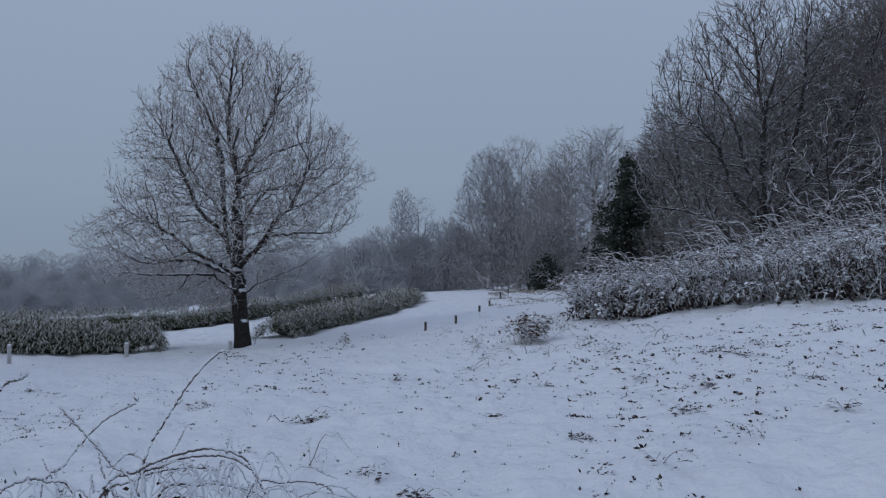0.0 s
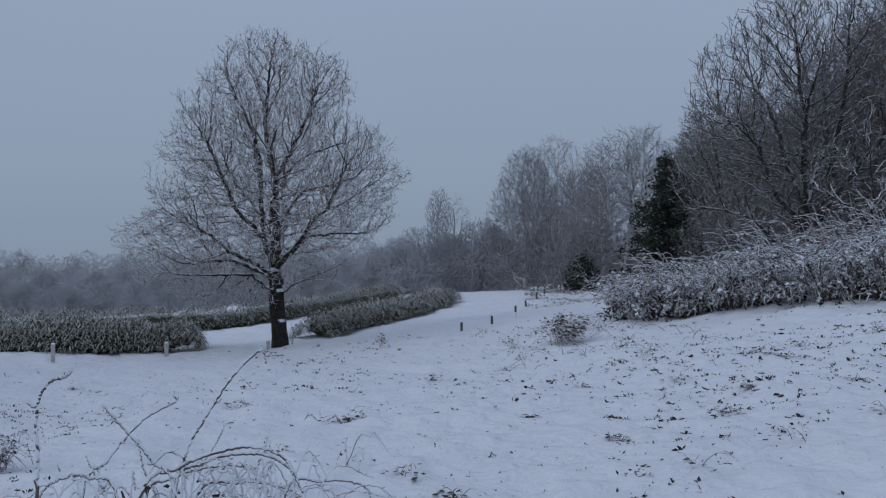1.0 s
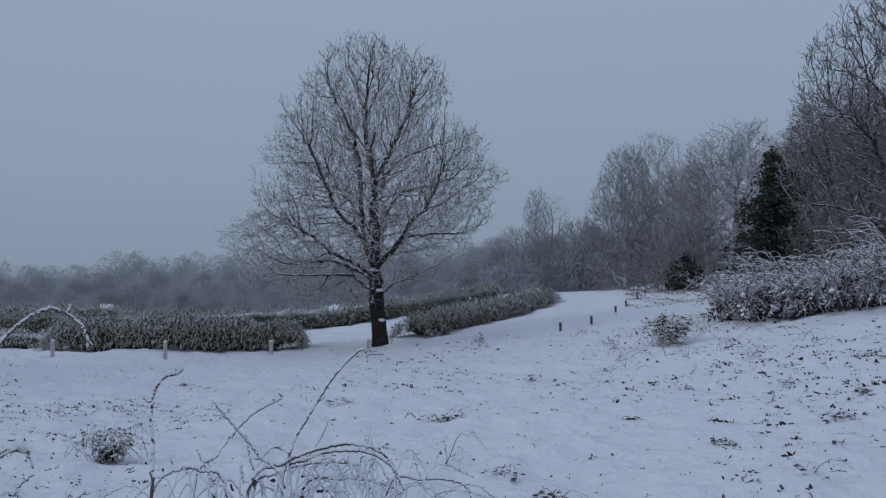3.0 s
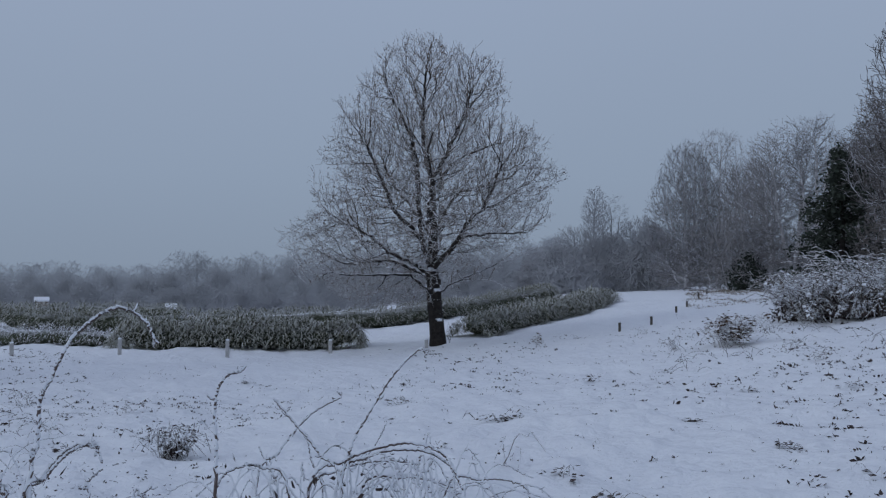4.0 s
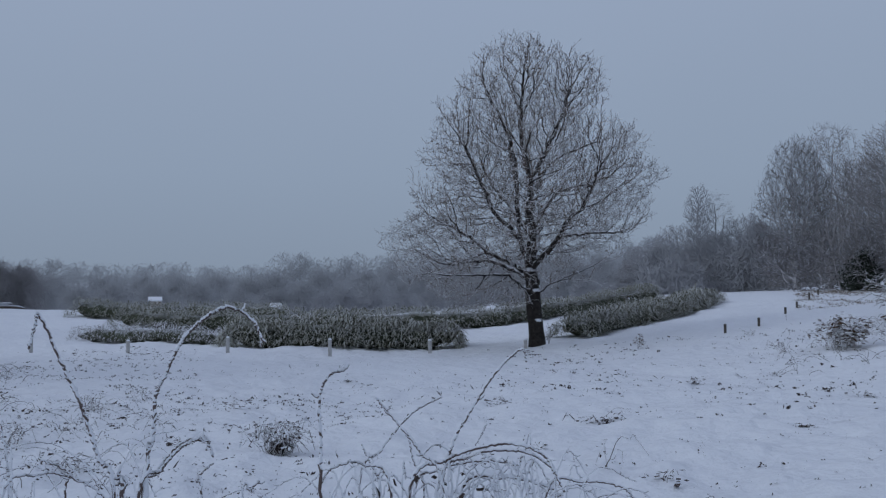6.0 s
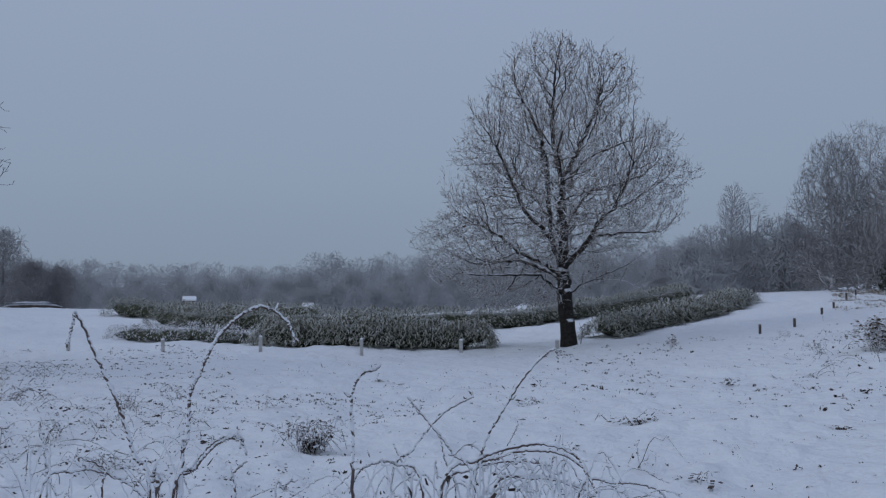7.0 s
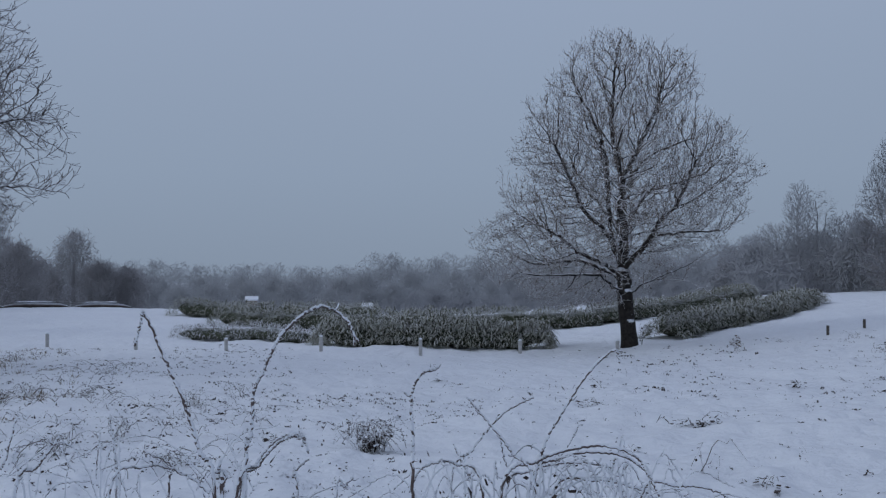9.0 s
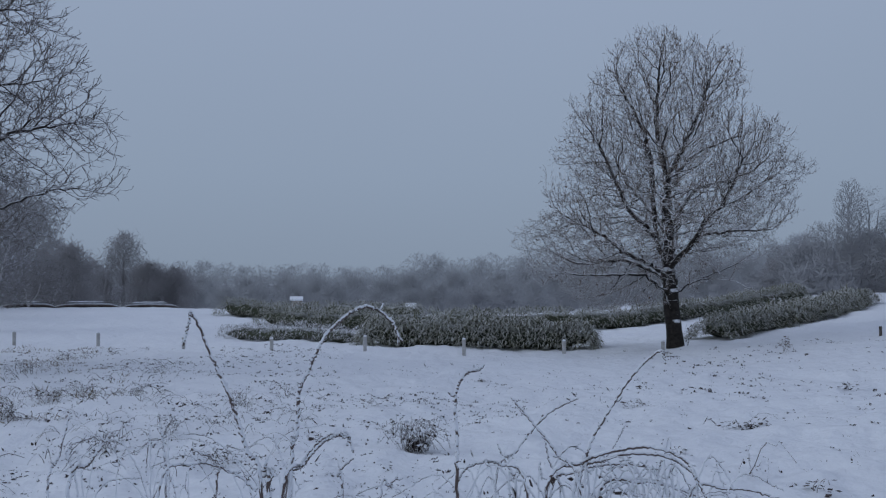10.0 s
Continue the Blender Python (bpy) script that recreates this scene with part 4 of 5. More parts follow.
# ---- dark evergreen among the bare trees ----
def foliage_clumps(rng, centres, size, per, leaf):
    n = len(centres) * per
    p = np.repeat(centres, per, axis=0) + rng.normal(0, 1, (n, 3)) * size
    d = unit(rng.normal(0, 1, (n, 3)) + [0, 0, -0.25])
    w = unit(np.cross(d, rng.normal(0, 1, (n, 3)))) * leaf * 0.4
    s = leaf * rng.uniform(0.5, 1.3, (n, 1))
    v = np.stack([p - d * s, p + w, p + d * s, p - w], 1).reshape(-1, 3)
    return v, np.arange(n * 4).reshape(-1, 4)


def evergreen(label, place, height, width, seed, tiers=26, mat=M_LEAFDARK, leaf=0.11):
    rng = np.random.RandomState(seed)
    ob = thing("evergreen_tree", label, "tree", place)
    part("trunk", mesh_of("evergreen_trunk", *tube([(0, 0, -0.3), (0.05, 0, height * 0.5), (0, 0, height * 0.95)], [0.16, 0.1, 0.02], 8), M_BARK), ob)
    boughs, clumps = [], []
    for i in range(tiers):
        z = height * (0.06 + 0.9 * i / tiers)
        span = width / 2 * (1 - (i / tiers) ** 1.6) * 0.95 + 0.12
        for a in rng.uniform(0, 2 * np.pi, 6):
            r = span * rng.uniform(0.35, 1.2)
            tip = np.array([math.cos(a) * r, math.sin(a) * r, z + rng.uniform(-0.25, 0.25)])
            boughs.append(tube([(0, 0, z - 0.1), tip * [0.5, 0.5, 1] + [0, 0, 0.1], tip], [0.03, 0.02, 0.008], 4))
            for s in (0.35, 0.6, 0.8, 1.0):
                clumps.append(tip * [s, s, 1] + rng.normal(0, 0.1, 3))
    part("bough_framework", mesh_of("evergreen_boughs", *joined(boughs), M_BARK), ob)
    part("crown", mesh_of("evergreen_crown", *foliage_clumps(rng, np.array(clumps), 0.17, 26, leaf), mat, False), ob)
    return ob


evergreen("dark green holly-like evergreen lightly dusted with snow", spot(11.9, 50), 7.3, 4.9, 51, 15, leaf=0.15)
evergreen("small dark evergreen at the foot of the wood", spot(6.6, 61), 2.2, 2.6, 52, 10)


# ---- snowed-over low clipped hedges along the crest ----
def clipped_hedge(b, d, length, height, turn):
    rng = np.random.RandomState(int(abs(b) * 10))
    m, k = 16, 12
    u = np.linspace(-1, 1, m)
    a = np.arange(k) * 2 * np.pi / k
    prof = (1 - np.abs(u) ** 3.5) * 0.9 + 0.1
    x = np.repeat(u * length / 2, k)
    y = (np.cos(a)[None] * 0.45 * prof[:, None] * (1 + rng.normal(0, 0.05, (m, k)))).ravel()
    z = ((0.5 + np.sin(a)[None] * 0.5 * (1 + rng.normal(0, 0.06, (m, k)))) * height * prof[:, None]).ravel() - 0.06
    i, j = np.meshgrid(np.arange(m - 1), np.arange(k), indexing="ij")
    f = np.stack([i * k + j, (i + 1) * k + j, (i + 1) * k + (j + 1) % k, i * k + (j + 1) % k], -1).reshape(-1, 4)
    ob = thing("clipped_hedge", "low rounded clipped hedge with a lid of snow", "hedge", spot(b, d), "clipped hedges on the crest", turn=turn)
    part("body", mesh_of("clipped_hedge", np.stack([x, y, z], 1), f, M_THIN), ob)
    top = np.stack([x, y * 0.95, np.maximum(z, height * 0.72) * 1.0 + 0.06], 1)
    part("snow_lid", mesh_of("clipped_lid", top, f, M_RIME), ob, "lid of snow")


for b, d, length in [(-55.4, 62, 3.0), (-52.4, 63, 3.4), (-49.2, 64, 4.2), (-45.6, 65, 3.9)]:
    clipped_hedge(b, d, length, 0.38, -b)


# ---- small far buildings ----
def far_shed(label, place, turn, length, depth, wall, mats):
    ob = thing("shed", label, "shed", place, turn=turn)
    bm = bmesh.new()
    bmesh.ops.create_cube(bm, size=1.0)
    for v in bm.verts:
        v.co = Vector((v.co.x * length, v.co.y * depth, (v.co.z + 0.5) * wall))
    me = bpy.data.meshes.new("shed_wall")
    bm.to_mesh(me)
    bm.free()
    me.materials.append(mats[0])
    part("wall", me, ob)
    v = np.array([(sx * (length / 2 + 0.15), y, z) for sx in (-1, 1) for y, z in ((-depth / 2 - 0.2, wall), (0, wall + 0.35), (depth / 2 + 0.2, wall), (depth / 2 + 0.2, wall + 0.12), (0, wall + 0.47), (-depth / 2 - 0.2, wall + 0.14))])
    f = [(i, (i + 1) % 6, (i + 1) % 6 + 6, i + 6) for i in range(6)] + [(0, 1, 4, 5), (1, 2, 3, 4), (6, 11, 10, 7), (7, 10, 9, 8)]
    part("roof", mesh_of("shed_roof", v, np.array(f), M_RIME, False), ob, "snow-covered roof")
    bm = bmesh.new()
    bmesh.ops.create_cube(bm, size=1.0)
    for v in bm.verts:
        v.co = Vector((v.co.x * 0.8, v.co.y * 0.08, v.co.z * wall * 0.7)) + Vector((length * 0.2, -depth / 2, wall * 0.36))
    me = bpy.data.meshes.new("shed_door")
    bm.to_mesh(me)
    bm.free()
    me.materials.append(M_DARKGAP)
    part("door", me, ob, "dark doorway")


far_shed("small shed with a snowy roof before the far wood", spot(-36.7, 98, -0.05), 35, 1.1, 1.1, 1.6, (M_WALLPAINT,))
far_shed("pale low hut before the far wood", spot(-29.4, 98, -0.05), 25, 0.9, 0.9, 0.95, (M_RIME,))


# ---- brambles and long grass on the right bank ----
def arching(rng, n, spread, height, steps, tip_fall, reach=(0.35, 1.1), lean=1.5, mess=0.02):
    """Paths of canes that rise from a thicket and arch over."""
    base = np.column_stack([rng.uniform(-1, 1, n) * spread[0], rng.uniform(-1, 1, n) * spread[1], np.zeros(n)])
    a = rng.uniform(0, 2 * np.pi, n)
    out = np.column_stack([np.cos(a), np.sin(a), np.zeros(n)])
    h = height * rng.uniform(0.45, 1.0, n)
    run = h * rng.uniform(*reach, n)
    fall = tip_fall * rng.uniform(0.5, 1.25, n)
    paths = []
    for s in np.linspace(0, 1, steps):
        z = h * np.maximum(np.sin(s * (np.pi / 2 + fall)), -0.02)
        paths.append(base + out * (run * s ** lean)[:, None] + np.column_stack([0 * z, 0 * z, z]) + rng.normal(0, mess * min(1.0, height / 0.6), (n, 3)))
    return np.stack(paths, 1)


def path_mesh(paths, r0, r1, k=3):
    n, m, _ = paths.shape
    t = unit(np.gradient(paths, axis=1))
    r = np.linspace(r0, r1, m)
    p0, p1 = paths[:, :-1].reshape(-1, 3), paths[:, 1:].reshape(-1, 3)
    return sleeves(p0, t[:, :-1].reshape(-1, 3), np.tile(r[:-1], n), p1, t[:, 1:].reshape(-1, 3), np.tile(r[1:], n), k)


def scatter_leaves(rng, paths, n, size):
    i, j = rng.randint(0, len(paths), n), rng.randint(1, paths.shape[1], n)
    p = paths[i, j] + rng.normal(0, 0.03, (n, 3))
    a = unit(np.column_stack([rng.normal(0, 1, (n, 2)), rng.uniform(-0.5, 0.2, n)]))
    b = unit(np.cross(a, [0, 0, 1.0]) + rng.normal(0, 0.3, (n, 3)))
    s = size * rng.uniform(0.5, 1.2, (n, 1))
    v = np.stack([p, p + a * s * 0.5 + b * s * 0.4, p + a * s, p + a * s * 0.5 - b * s * 0.4], 1).reshape(-1, 3)
    return v, np.arange(4 * n).reshape(-1, 4)


M_SNOWCANE = dusted("snowy_cane", (0.05, 0.038, 0.032), (0.15, 0.115, 0.09), -0.25, 0.4, 9.0)


def bramble_bush(b, d, wide, height, seed, canes=170, reeds=0):
    rng = np.random.RandomState(seed)
    ob = thing("bramble_bush", "thicket of arching bramble canes laden with snow", "bush", spot(b, d), "brambles on the bank", turn=-b)
    paths = arching(rng, canes, (wide / 2, 1.0), height, 9, 0.8, (0.8, 2.1), 1.0, 0.045)
    x, y = ob.matrix_basis.translation.xy
    tagged(part("cane_tangle", mesh_of("bramble_canes", *path_mesh(paths, 0.015, 0.009), M_SNOWCANE), ob), kind="stuff")
    tagged(part("leaves", mesh_of("bramble_leaves", *scatter_leaves(rng, paths, canes * 2, 0.08), M_BROWNLEAF), ob, "withered leaves under snow"), kind="stuff")
    tagged(part("lying_snow", mesh_of("bramble_snow", *scatter_leaves(rng, paths, canes * 5, 0.13), M_RIME), ob, "pads of snow on the canes"), kind="stuff")
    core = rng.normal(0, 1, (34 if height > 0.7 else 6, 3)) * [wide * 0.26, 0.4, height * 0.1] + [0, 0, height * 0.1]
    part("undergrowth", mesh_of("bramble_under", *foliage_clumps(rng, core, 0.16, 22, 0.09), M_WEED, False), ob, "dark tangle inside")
    if reeds:
        s = np.linspace(0, 1, 9)
        top = height * rng.uniform(1.05, 1.65, (reeds, 1))
        foot = np.stack([rng.uniform(-0.4, 0.4, (reeds, 1)) * wide, rng.uniform(-0.5, 0.5, (reeds, 1))], 2)
        lean = rng.uniform(0.25, 0.8, (reeds, 1))
        rp = np.stack([foot[:, :, 0] - lean * s ** 2.6, foot[:, :, 1] + 0 * s + rng.normal(0, 0.1, (reeds, 1)) * s, top * np.sin(s * 1.75)], 2)
        for one in rp:
            part("grass_stem", mesh_of("grass_stem", *path_mesh(one[None], 0.006, 0.010, 4), M_SNOWCANE), ob, "tall bent grass stem with snowy head")
    return ob


for k, (b, d, w, h, reeds) in enumerate([(10.6, 25.8, 1.6, 0.95, 0), (12.0, 25.3, 2.0, 1.15, 26), (14.8, 24.2, 2.2, 1.05, 4), (17.6, 23.6, 2.2, 1.1, 10), (20.4, 23.2, 2.4, 1.2, 14), (23.2, 22.8, 2.4, 1.3, 24), (26.2, 22.2, 2.4, 1.4, 26), (29.4, 21.8, 2.4, 1.4, 20),
                                         (32.6, 21.4, 2.4, 1.4, 20), (15.5, 27.0, 2.6, 1.2, 10), (19.8, 26.4, 2.8, 1.3, 14), (24.2, 26.0, 2.8, 1.4, 20), (28.4, 25.4, 2.8, 1.5, 20), (11.2, 28.0, 2.4, 1.0, 4),
                                         (11.4, 24.9, 1.4, 0.45, 0), (13.8, 24.2, 2.0, 0.5, 0), (16.8, 23.4, 2.0, 0.5, 2), (20.0, 22.7, 2.2, 0.55, 2), (23.4, 22.2, 2.2, 0.6, 3), (27.0, 21.6, 2.2, 0.6, 3), (30.5, 21.0, 2.2, 0.6, 2)]):
    bramble_bush(b, d, w, h, 60 + k, 170 if h > 0.7 else 80, reeds)


# ---- weeds and dead stalks in the snow ----
def dead_tuft(label, b, d, wide, height, seed, canes=40, leafy=60, mat=M_WEED, name="weed_tuft"):
    rng = np.random.RandomState(seed)
    ob = thing(name, label, "weed", spot(b, d, -0.01), "dead weeds in the snow", turn=float(rng.uniform(0, 360)))
    low = height < 0.22
    stalks = max(3, int(canes * (0.12 if low else 0.5 if height > 0.5 else 0.7 if leafy > 150 else 0.4)))
    paths = arching(rng, stalks, (wide * 0.2, wide * 0.2), height * (0.9 if low else 0.8), 7, 1.0, (0.7, 2.4) if low else (0.3, 1.7), 1.1)
    if not low:
        # stalks lean all ways and lie over one another under the snow
        paths = paths + rng.normal(0, 0.05, paths.shape) * np.linspace(0, 1, 7)[None, :, None]
    tagged(part("dead_growth", mesh_of("tuft_stalks", *path_mesh(paths, 0.005, 0.003), M_SNOWCANE), ob), kind="stuff")
    flakes = max(10, leafy // 3 if low else leafy)
    if low:
        # a scatter of half-buried leaves, thicker to one side
        v, f = scatter_leaves(rng, paths, flakes, 0.068)
        shift = np.repeat(rng.normal(0, 1, (flakes, 3)) * [wide * 0.3, wide * 0.12, 0.006], 4, axis=0)
        v = v + shift
        v[:, 2] = np.abs(v[:, 2]) * 0.55
    else:
        v, f = scatter_leaves(rng, paths, flakes, 0.10 if height > 0.5 else 0.04)
        if leafy > 150 and height < 0.5:
            tagged(part("lying_snow", mesh_of("tuft_snow", *scatter_leaves(rng, paths, 110, 0.06), M_RIME), ob, "pads of snow on the stalks"), kind="stuff")
            heart = rng.normal(0, 0.03, (3, 3)) + [0, 0, height * 0.2]
            part("hollow", mesh_of("tuft_hollow", *foliage_clumps(rng, heart, 0.035, 30, 0.035), M_WEED, False), ob, "dark brown hollow under the stalks")
    tagged(part("leaves", mesh_of("tuft_leaves", v, f, mat), ob, "withered leaves"), kind="stuff")
    return ob


TUFTS = [(-29.3, 8.9, 0.6, 0.42, 70, 220), (5.6, 20.5, 1.3, 0.85, 70, 500), (5.1, 20.0, 0.7, 0.3, 40, 120), (3.34, 10.5, 0.2, 0.08, 16, 60), (-6.3, 24.5, 0.25, 0.55, 9, 40), (-23.9, 18.0, 0.3, 0.1, 20, 60), (-25.0, 18.2, 0.2, 0.08, 14, 40),
         (2.2, 21, 0.5, 0.3, 26, 70), (9.1, 19, 0.6, 0.3, 24, 50), (-9.0, 11.2, 0.5, 0.2, 22, 60), (-8.2, 11.0, 0.3, 0.14, 16, 50), (17.2, 15, 0.5, 0.16, 24, 80), (18.6, 14, 0.45, 0.14, 22, 80), (19.8, 15.5, 0.6, 0.16, 24, 60),
         (16.6, 11.0, 0.3, 0.12, 16, 50), (15.2, 9.5, 0.35, 0.16, 16, 60), (8.6, 8.6, 0.3, 0.12, 14, 40), (19.5, 8.2, 0.4, 0.16, 10, 16), (-1.6, 7.0, 0.3, 0.14, 14, 50), (-4.5, 7.6, 0.3, 0.16, 12, 20), (13.4, 7.4, 0.3, 0.18, 10, 16),
         (-8.2, 8.2, 0.25, 0.5, 5, 4), (-12.5, 9.5, 0.4, 0.16, 14, 40), (0.4, 25.5, 0.7, 0.25, 20, 40), (-3.8, 27, 1.0, 0.2, 30, 50), (1.5, 17.5, 0.4, 0.15, 14, 40), (-2.7, 15.5, 0.4, 0.15, 14, 40), (12.3, 13, 0.5, 0.16, 14, 40),
         (-53.5, 12.5, 0.8, 0.35, 50, 130), (-51.5, 15, 0.9, 0.3, 50, 120), (-49.5, 17, 0.8, 0.3, 40, 100), (-46.5, 15, 0.5, 0.25, 30, 60), (-52.5, 22, 1.4, 0.4, 60, 140), (-55, 24, 1.4, 0.4, 60, 140), (-50.3, 26, 1.0, 0.35, 40, 80),
         (-40.2, 13.5, 0.5, 0.3, 24, 40), (-44.5, 10.5, 0.5, 0.26, 26, 40), (-37.5, 15, 0.4, 0.3, 20, 40), (-45, 20, 0.5, 0.25, 26, 50), (-35, 9.6, 0.4, 0.2, 20, 40), (-41.5, 8.6, 0.5, 0.25, 24, 50), (-48, 9.5, 0.6, 0.35, 30, 60),
         (-31.8, 12.5, 0.4, 0.2, 18, 30), (22.5, 12, 0.5, 0.15, 20, 50), (24.3, 9.4, 0.4, 0.15, 16, 40), (23.6, 16.5, 0.5, 0.2, 20, 50), (10.8, 16.5, 0.5, 0.2, 18, 40), (6.5, 13.5, 0.35, 0.14, 14, 40), (-15.0, 13.5, 0.4, 0.14, 14, 40)]
dead_tuft("leafless sapling with a few thin shoots beside the oak", -11.95, 28.4, 0.3, 0.85, 99, 12, 6, name="sapling")
for k, (b, d, w, h, canes, leafy) in enumerate(TUFTS):
    dead_tuft("clump of dead brown stalks and leaves in the snow" if w > 0.45 else "small dark dead weed poking through the snow", b, d, w, h, 100 + k, canes, int(leafy * (2.2 if h < 0.22 or h > 0.5 else 0.8)), M_BROWNLEAF if h > 0.5 else M_WEED)


def stubble(count, seed, bearings, dists, size, mat, name, label, blades=6, clumpy=0.45, slim=1.0):
    rng = np.random.RandomState(seed)
    b = np.radians(rng.uniform(*bearings, count * 4))
    d = np.sqrt(rng.uniform(dists[0] ** 2, dists[1] ** 2, count * 4))
    x, y = d * np.sin(b), d * np.cos(b)
    ok = value_noise(x / 1.3, y / 1.3, seed) > clumpy
    x, y = x[ok][:count], y[ok][:count]
    z = ground_height(x, y) - 0.01
    n = len(x)
    p = np.repeat(np.column_stack([x, y, z]), blades, axis=0) + rng.normal(0, 1, (n * blades, 3)) * [size * 0.6, size * 0.6, 0.0]
    scale = np.repeat(size * np.clip(np.exp(rng.normal(0, 0.4, n)), 0.4, 1.7), blades)[:, None]
    rise = rng.uniform(0.3, 1.0, n * blades) if slim < 0.4 else rng.uniform(-0.05, 0.6, n * blades)
    a = unit(np.column_stack([rng.normal(0, 0.8, (n * blades, 2)), rise]))
    w = unit(np.cross(a, rng.normal(0, 1, (n * blades, 3)))) * scale * (rng.uniform(0.14, 0.42, (n * blades, 1)) * slim if slim > 0.4 else rng.uniform(0.03, 0.08, (n * blades, 1)))
    v = np.stack([p, p + a * scale * 0.45 + w, p + a * scale, p + a * scale * 0.5 - w * 0.7], 1).reshape(-1, 3)
    ob = new(name, mesh_of(name, v, np.arange(4 * n * blades).reshape(-1, 4), mat, False))
    return tagged(ob, label, "weeds", "", "stuff")


TIPS = "dark leaves of dead weeds poking through the snow"
stubble(1300, 71, (-58, 32), (4.5, 26), 0.036, M_WEED, "dead_weed_tips", TIPS, 4, 0.5, 0.8)
stubble(2200, 72, (-58, -34), (7, 30), 0.04, M_WEED, "dead_weed_tips", TIPS, 4, 0.45, 0.8)
stubble(1500, 73, (3, 11), (36, 62), 0.12, M_STRAW, "dry_grass", "dry straw-coloured grass tips above the snow", 8, 0.4, 0.35)
stubble(300, 74, (-60, -47), (12, 31), 0.10, M_STRAW, "dry_grass", "dry straw-coloured grass tips above the snow", 8, 0.55, 0.3)
stubble(2200, 76, (-58, 32), (4.2, 20), 0.024, M_WEED, "dead_weed_tips", TIPS, 3, 0.45)
stubble(2000, 80, (-58, -22), (4.5, 16), 0.03, M_WEED, "dead_weed_tips", TIPS, 4, 0.45, 0.9)
stubble(200, 77, (-58, 32), (4.5, 22), 0.09, M_WEED, "dead_grass", "thin dead grass blades above the snow", 2, 0.4, 0.12)
stubble(700, 75, (-16, 22), (11, 28), 0.048, M_WEED, "dead_weed_tips", TIPS, 5, 0.5, 0.9)
stubble(1100, 79, (8, 32), (5.5, 20), 0.042, M_WEED, "dead_weed_tips", TIPS, 5, 0.45, 0.9)


def strands(count, seed, bearings, dists, height, name, label, mat):
    """Thin dead stems that lie and bow over the snow."""
    rng = np.random.RandomState(seed)
    b, d = np.radians(rng.uniform(*bearings, count)), np.sqrt(rng.uniform(dists[0] ** 2, dists[1] ** 2, count))
    x, y = d * np.sin(b), d * np.cos(b)
    ok = value_noise(x / 1.7, y / 1.7, seed) > 0.42
    foot = np.column_stack([x, y, ground_height(x, y) - 0.01])[ok]
    paths = arching(rng, len(foot), (0.0, 0.0), height, 6, 1.1, (1.2, 4.0), 1.1, 0.02) + foot[:, None]
    ob = new(name, mesh_of(name, *path_mesh(paths, 0.0045, 0.0025), mat))
    return tagged(ob, label, "weeds", "", "stuff")


strands(480, 81, (-58, -44), (9, 27), 0.16, "dead_stems", "thin brown dead stems bowed over the snow", M_WEED)
strands(200, 82, (-58, -36), (8, 15), 0.16, "dead_stems", "thin brown dead stems bowed over the snow", M_SNOWCANE)
strands(200, 84, (2, 14), (17, 30), 0.22, "dead_stems", "thin brown dead stems bowed over the snow", M_WEED)


# ---- bramble canes close to the camera ----
def raised(b, d, z):
    a = radians(b)
    return (d * math.sin(a), d * math.cos(a), z)


def cane(parent, ctrl, radius, seed, label="", spurs=5, coat=1.0):
    """One cane with snow lying along its upper side and small side shoots."""
    rng = np.random.RandomState(seed)
    pts = smooth_path(ctrl, 16 * len(ctrl))
    pts = pts + rng.normal(0, 0.0016, pts.shape)
    m = len(pts)
    base = np.array(parent.matrix_basis.translation)
    pts = pts - base
    r = np.linspace(radius, radius * 0.55, m)
    shoots = [tube(pts, r, 6)]
    white = []
    lie = r * coat * (0.48 + 0.62 * value_noise(np.arange(m) / 3.1, np.full(m, seed * 1.7), 9) + 0.35 * value_noise(np.arange(m) / 7.0, np.full(m, seed * 0.7), 10)) + 0.0006
    lifted = pts + np.column_stack([np.zeros(m), np.zeros(m), r * 0.78])
    white.append(tube(lifted, lie, 7, 0.16, rng))
    for i in rng.choice(np.arange(2, m - 1), spurs, replace=False):
        way = unit(0.8 * unit(pts[i] - pts[i - 1]) + rng.normal(0, 0.45, 3))
        ln = rng.uniform(0.01, 0.035)
        q = np.array([pts[i], pts[i] + way * ln * 0.5, pts[i] + unit(way + [0, 0, 0.3]) * ln])
        shoots.append(tube(q, [radius * 0.5, radius * 0.4, radius * 0.25], 4))
        white.append(tube(q + [0, 0, radius * 0.5], [radius * 0.5, radius * 0.6, radius * 0.4], 5, 0.2, rng))
    ob = part("cane", mesh_of("cane", *joined(shoots), M_CANE), parent, label)
    part("snow_coat", mesh_of("cane_snow", *joined(white), M_RIME), ob, "snow clinging along the cane")
    return ob


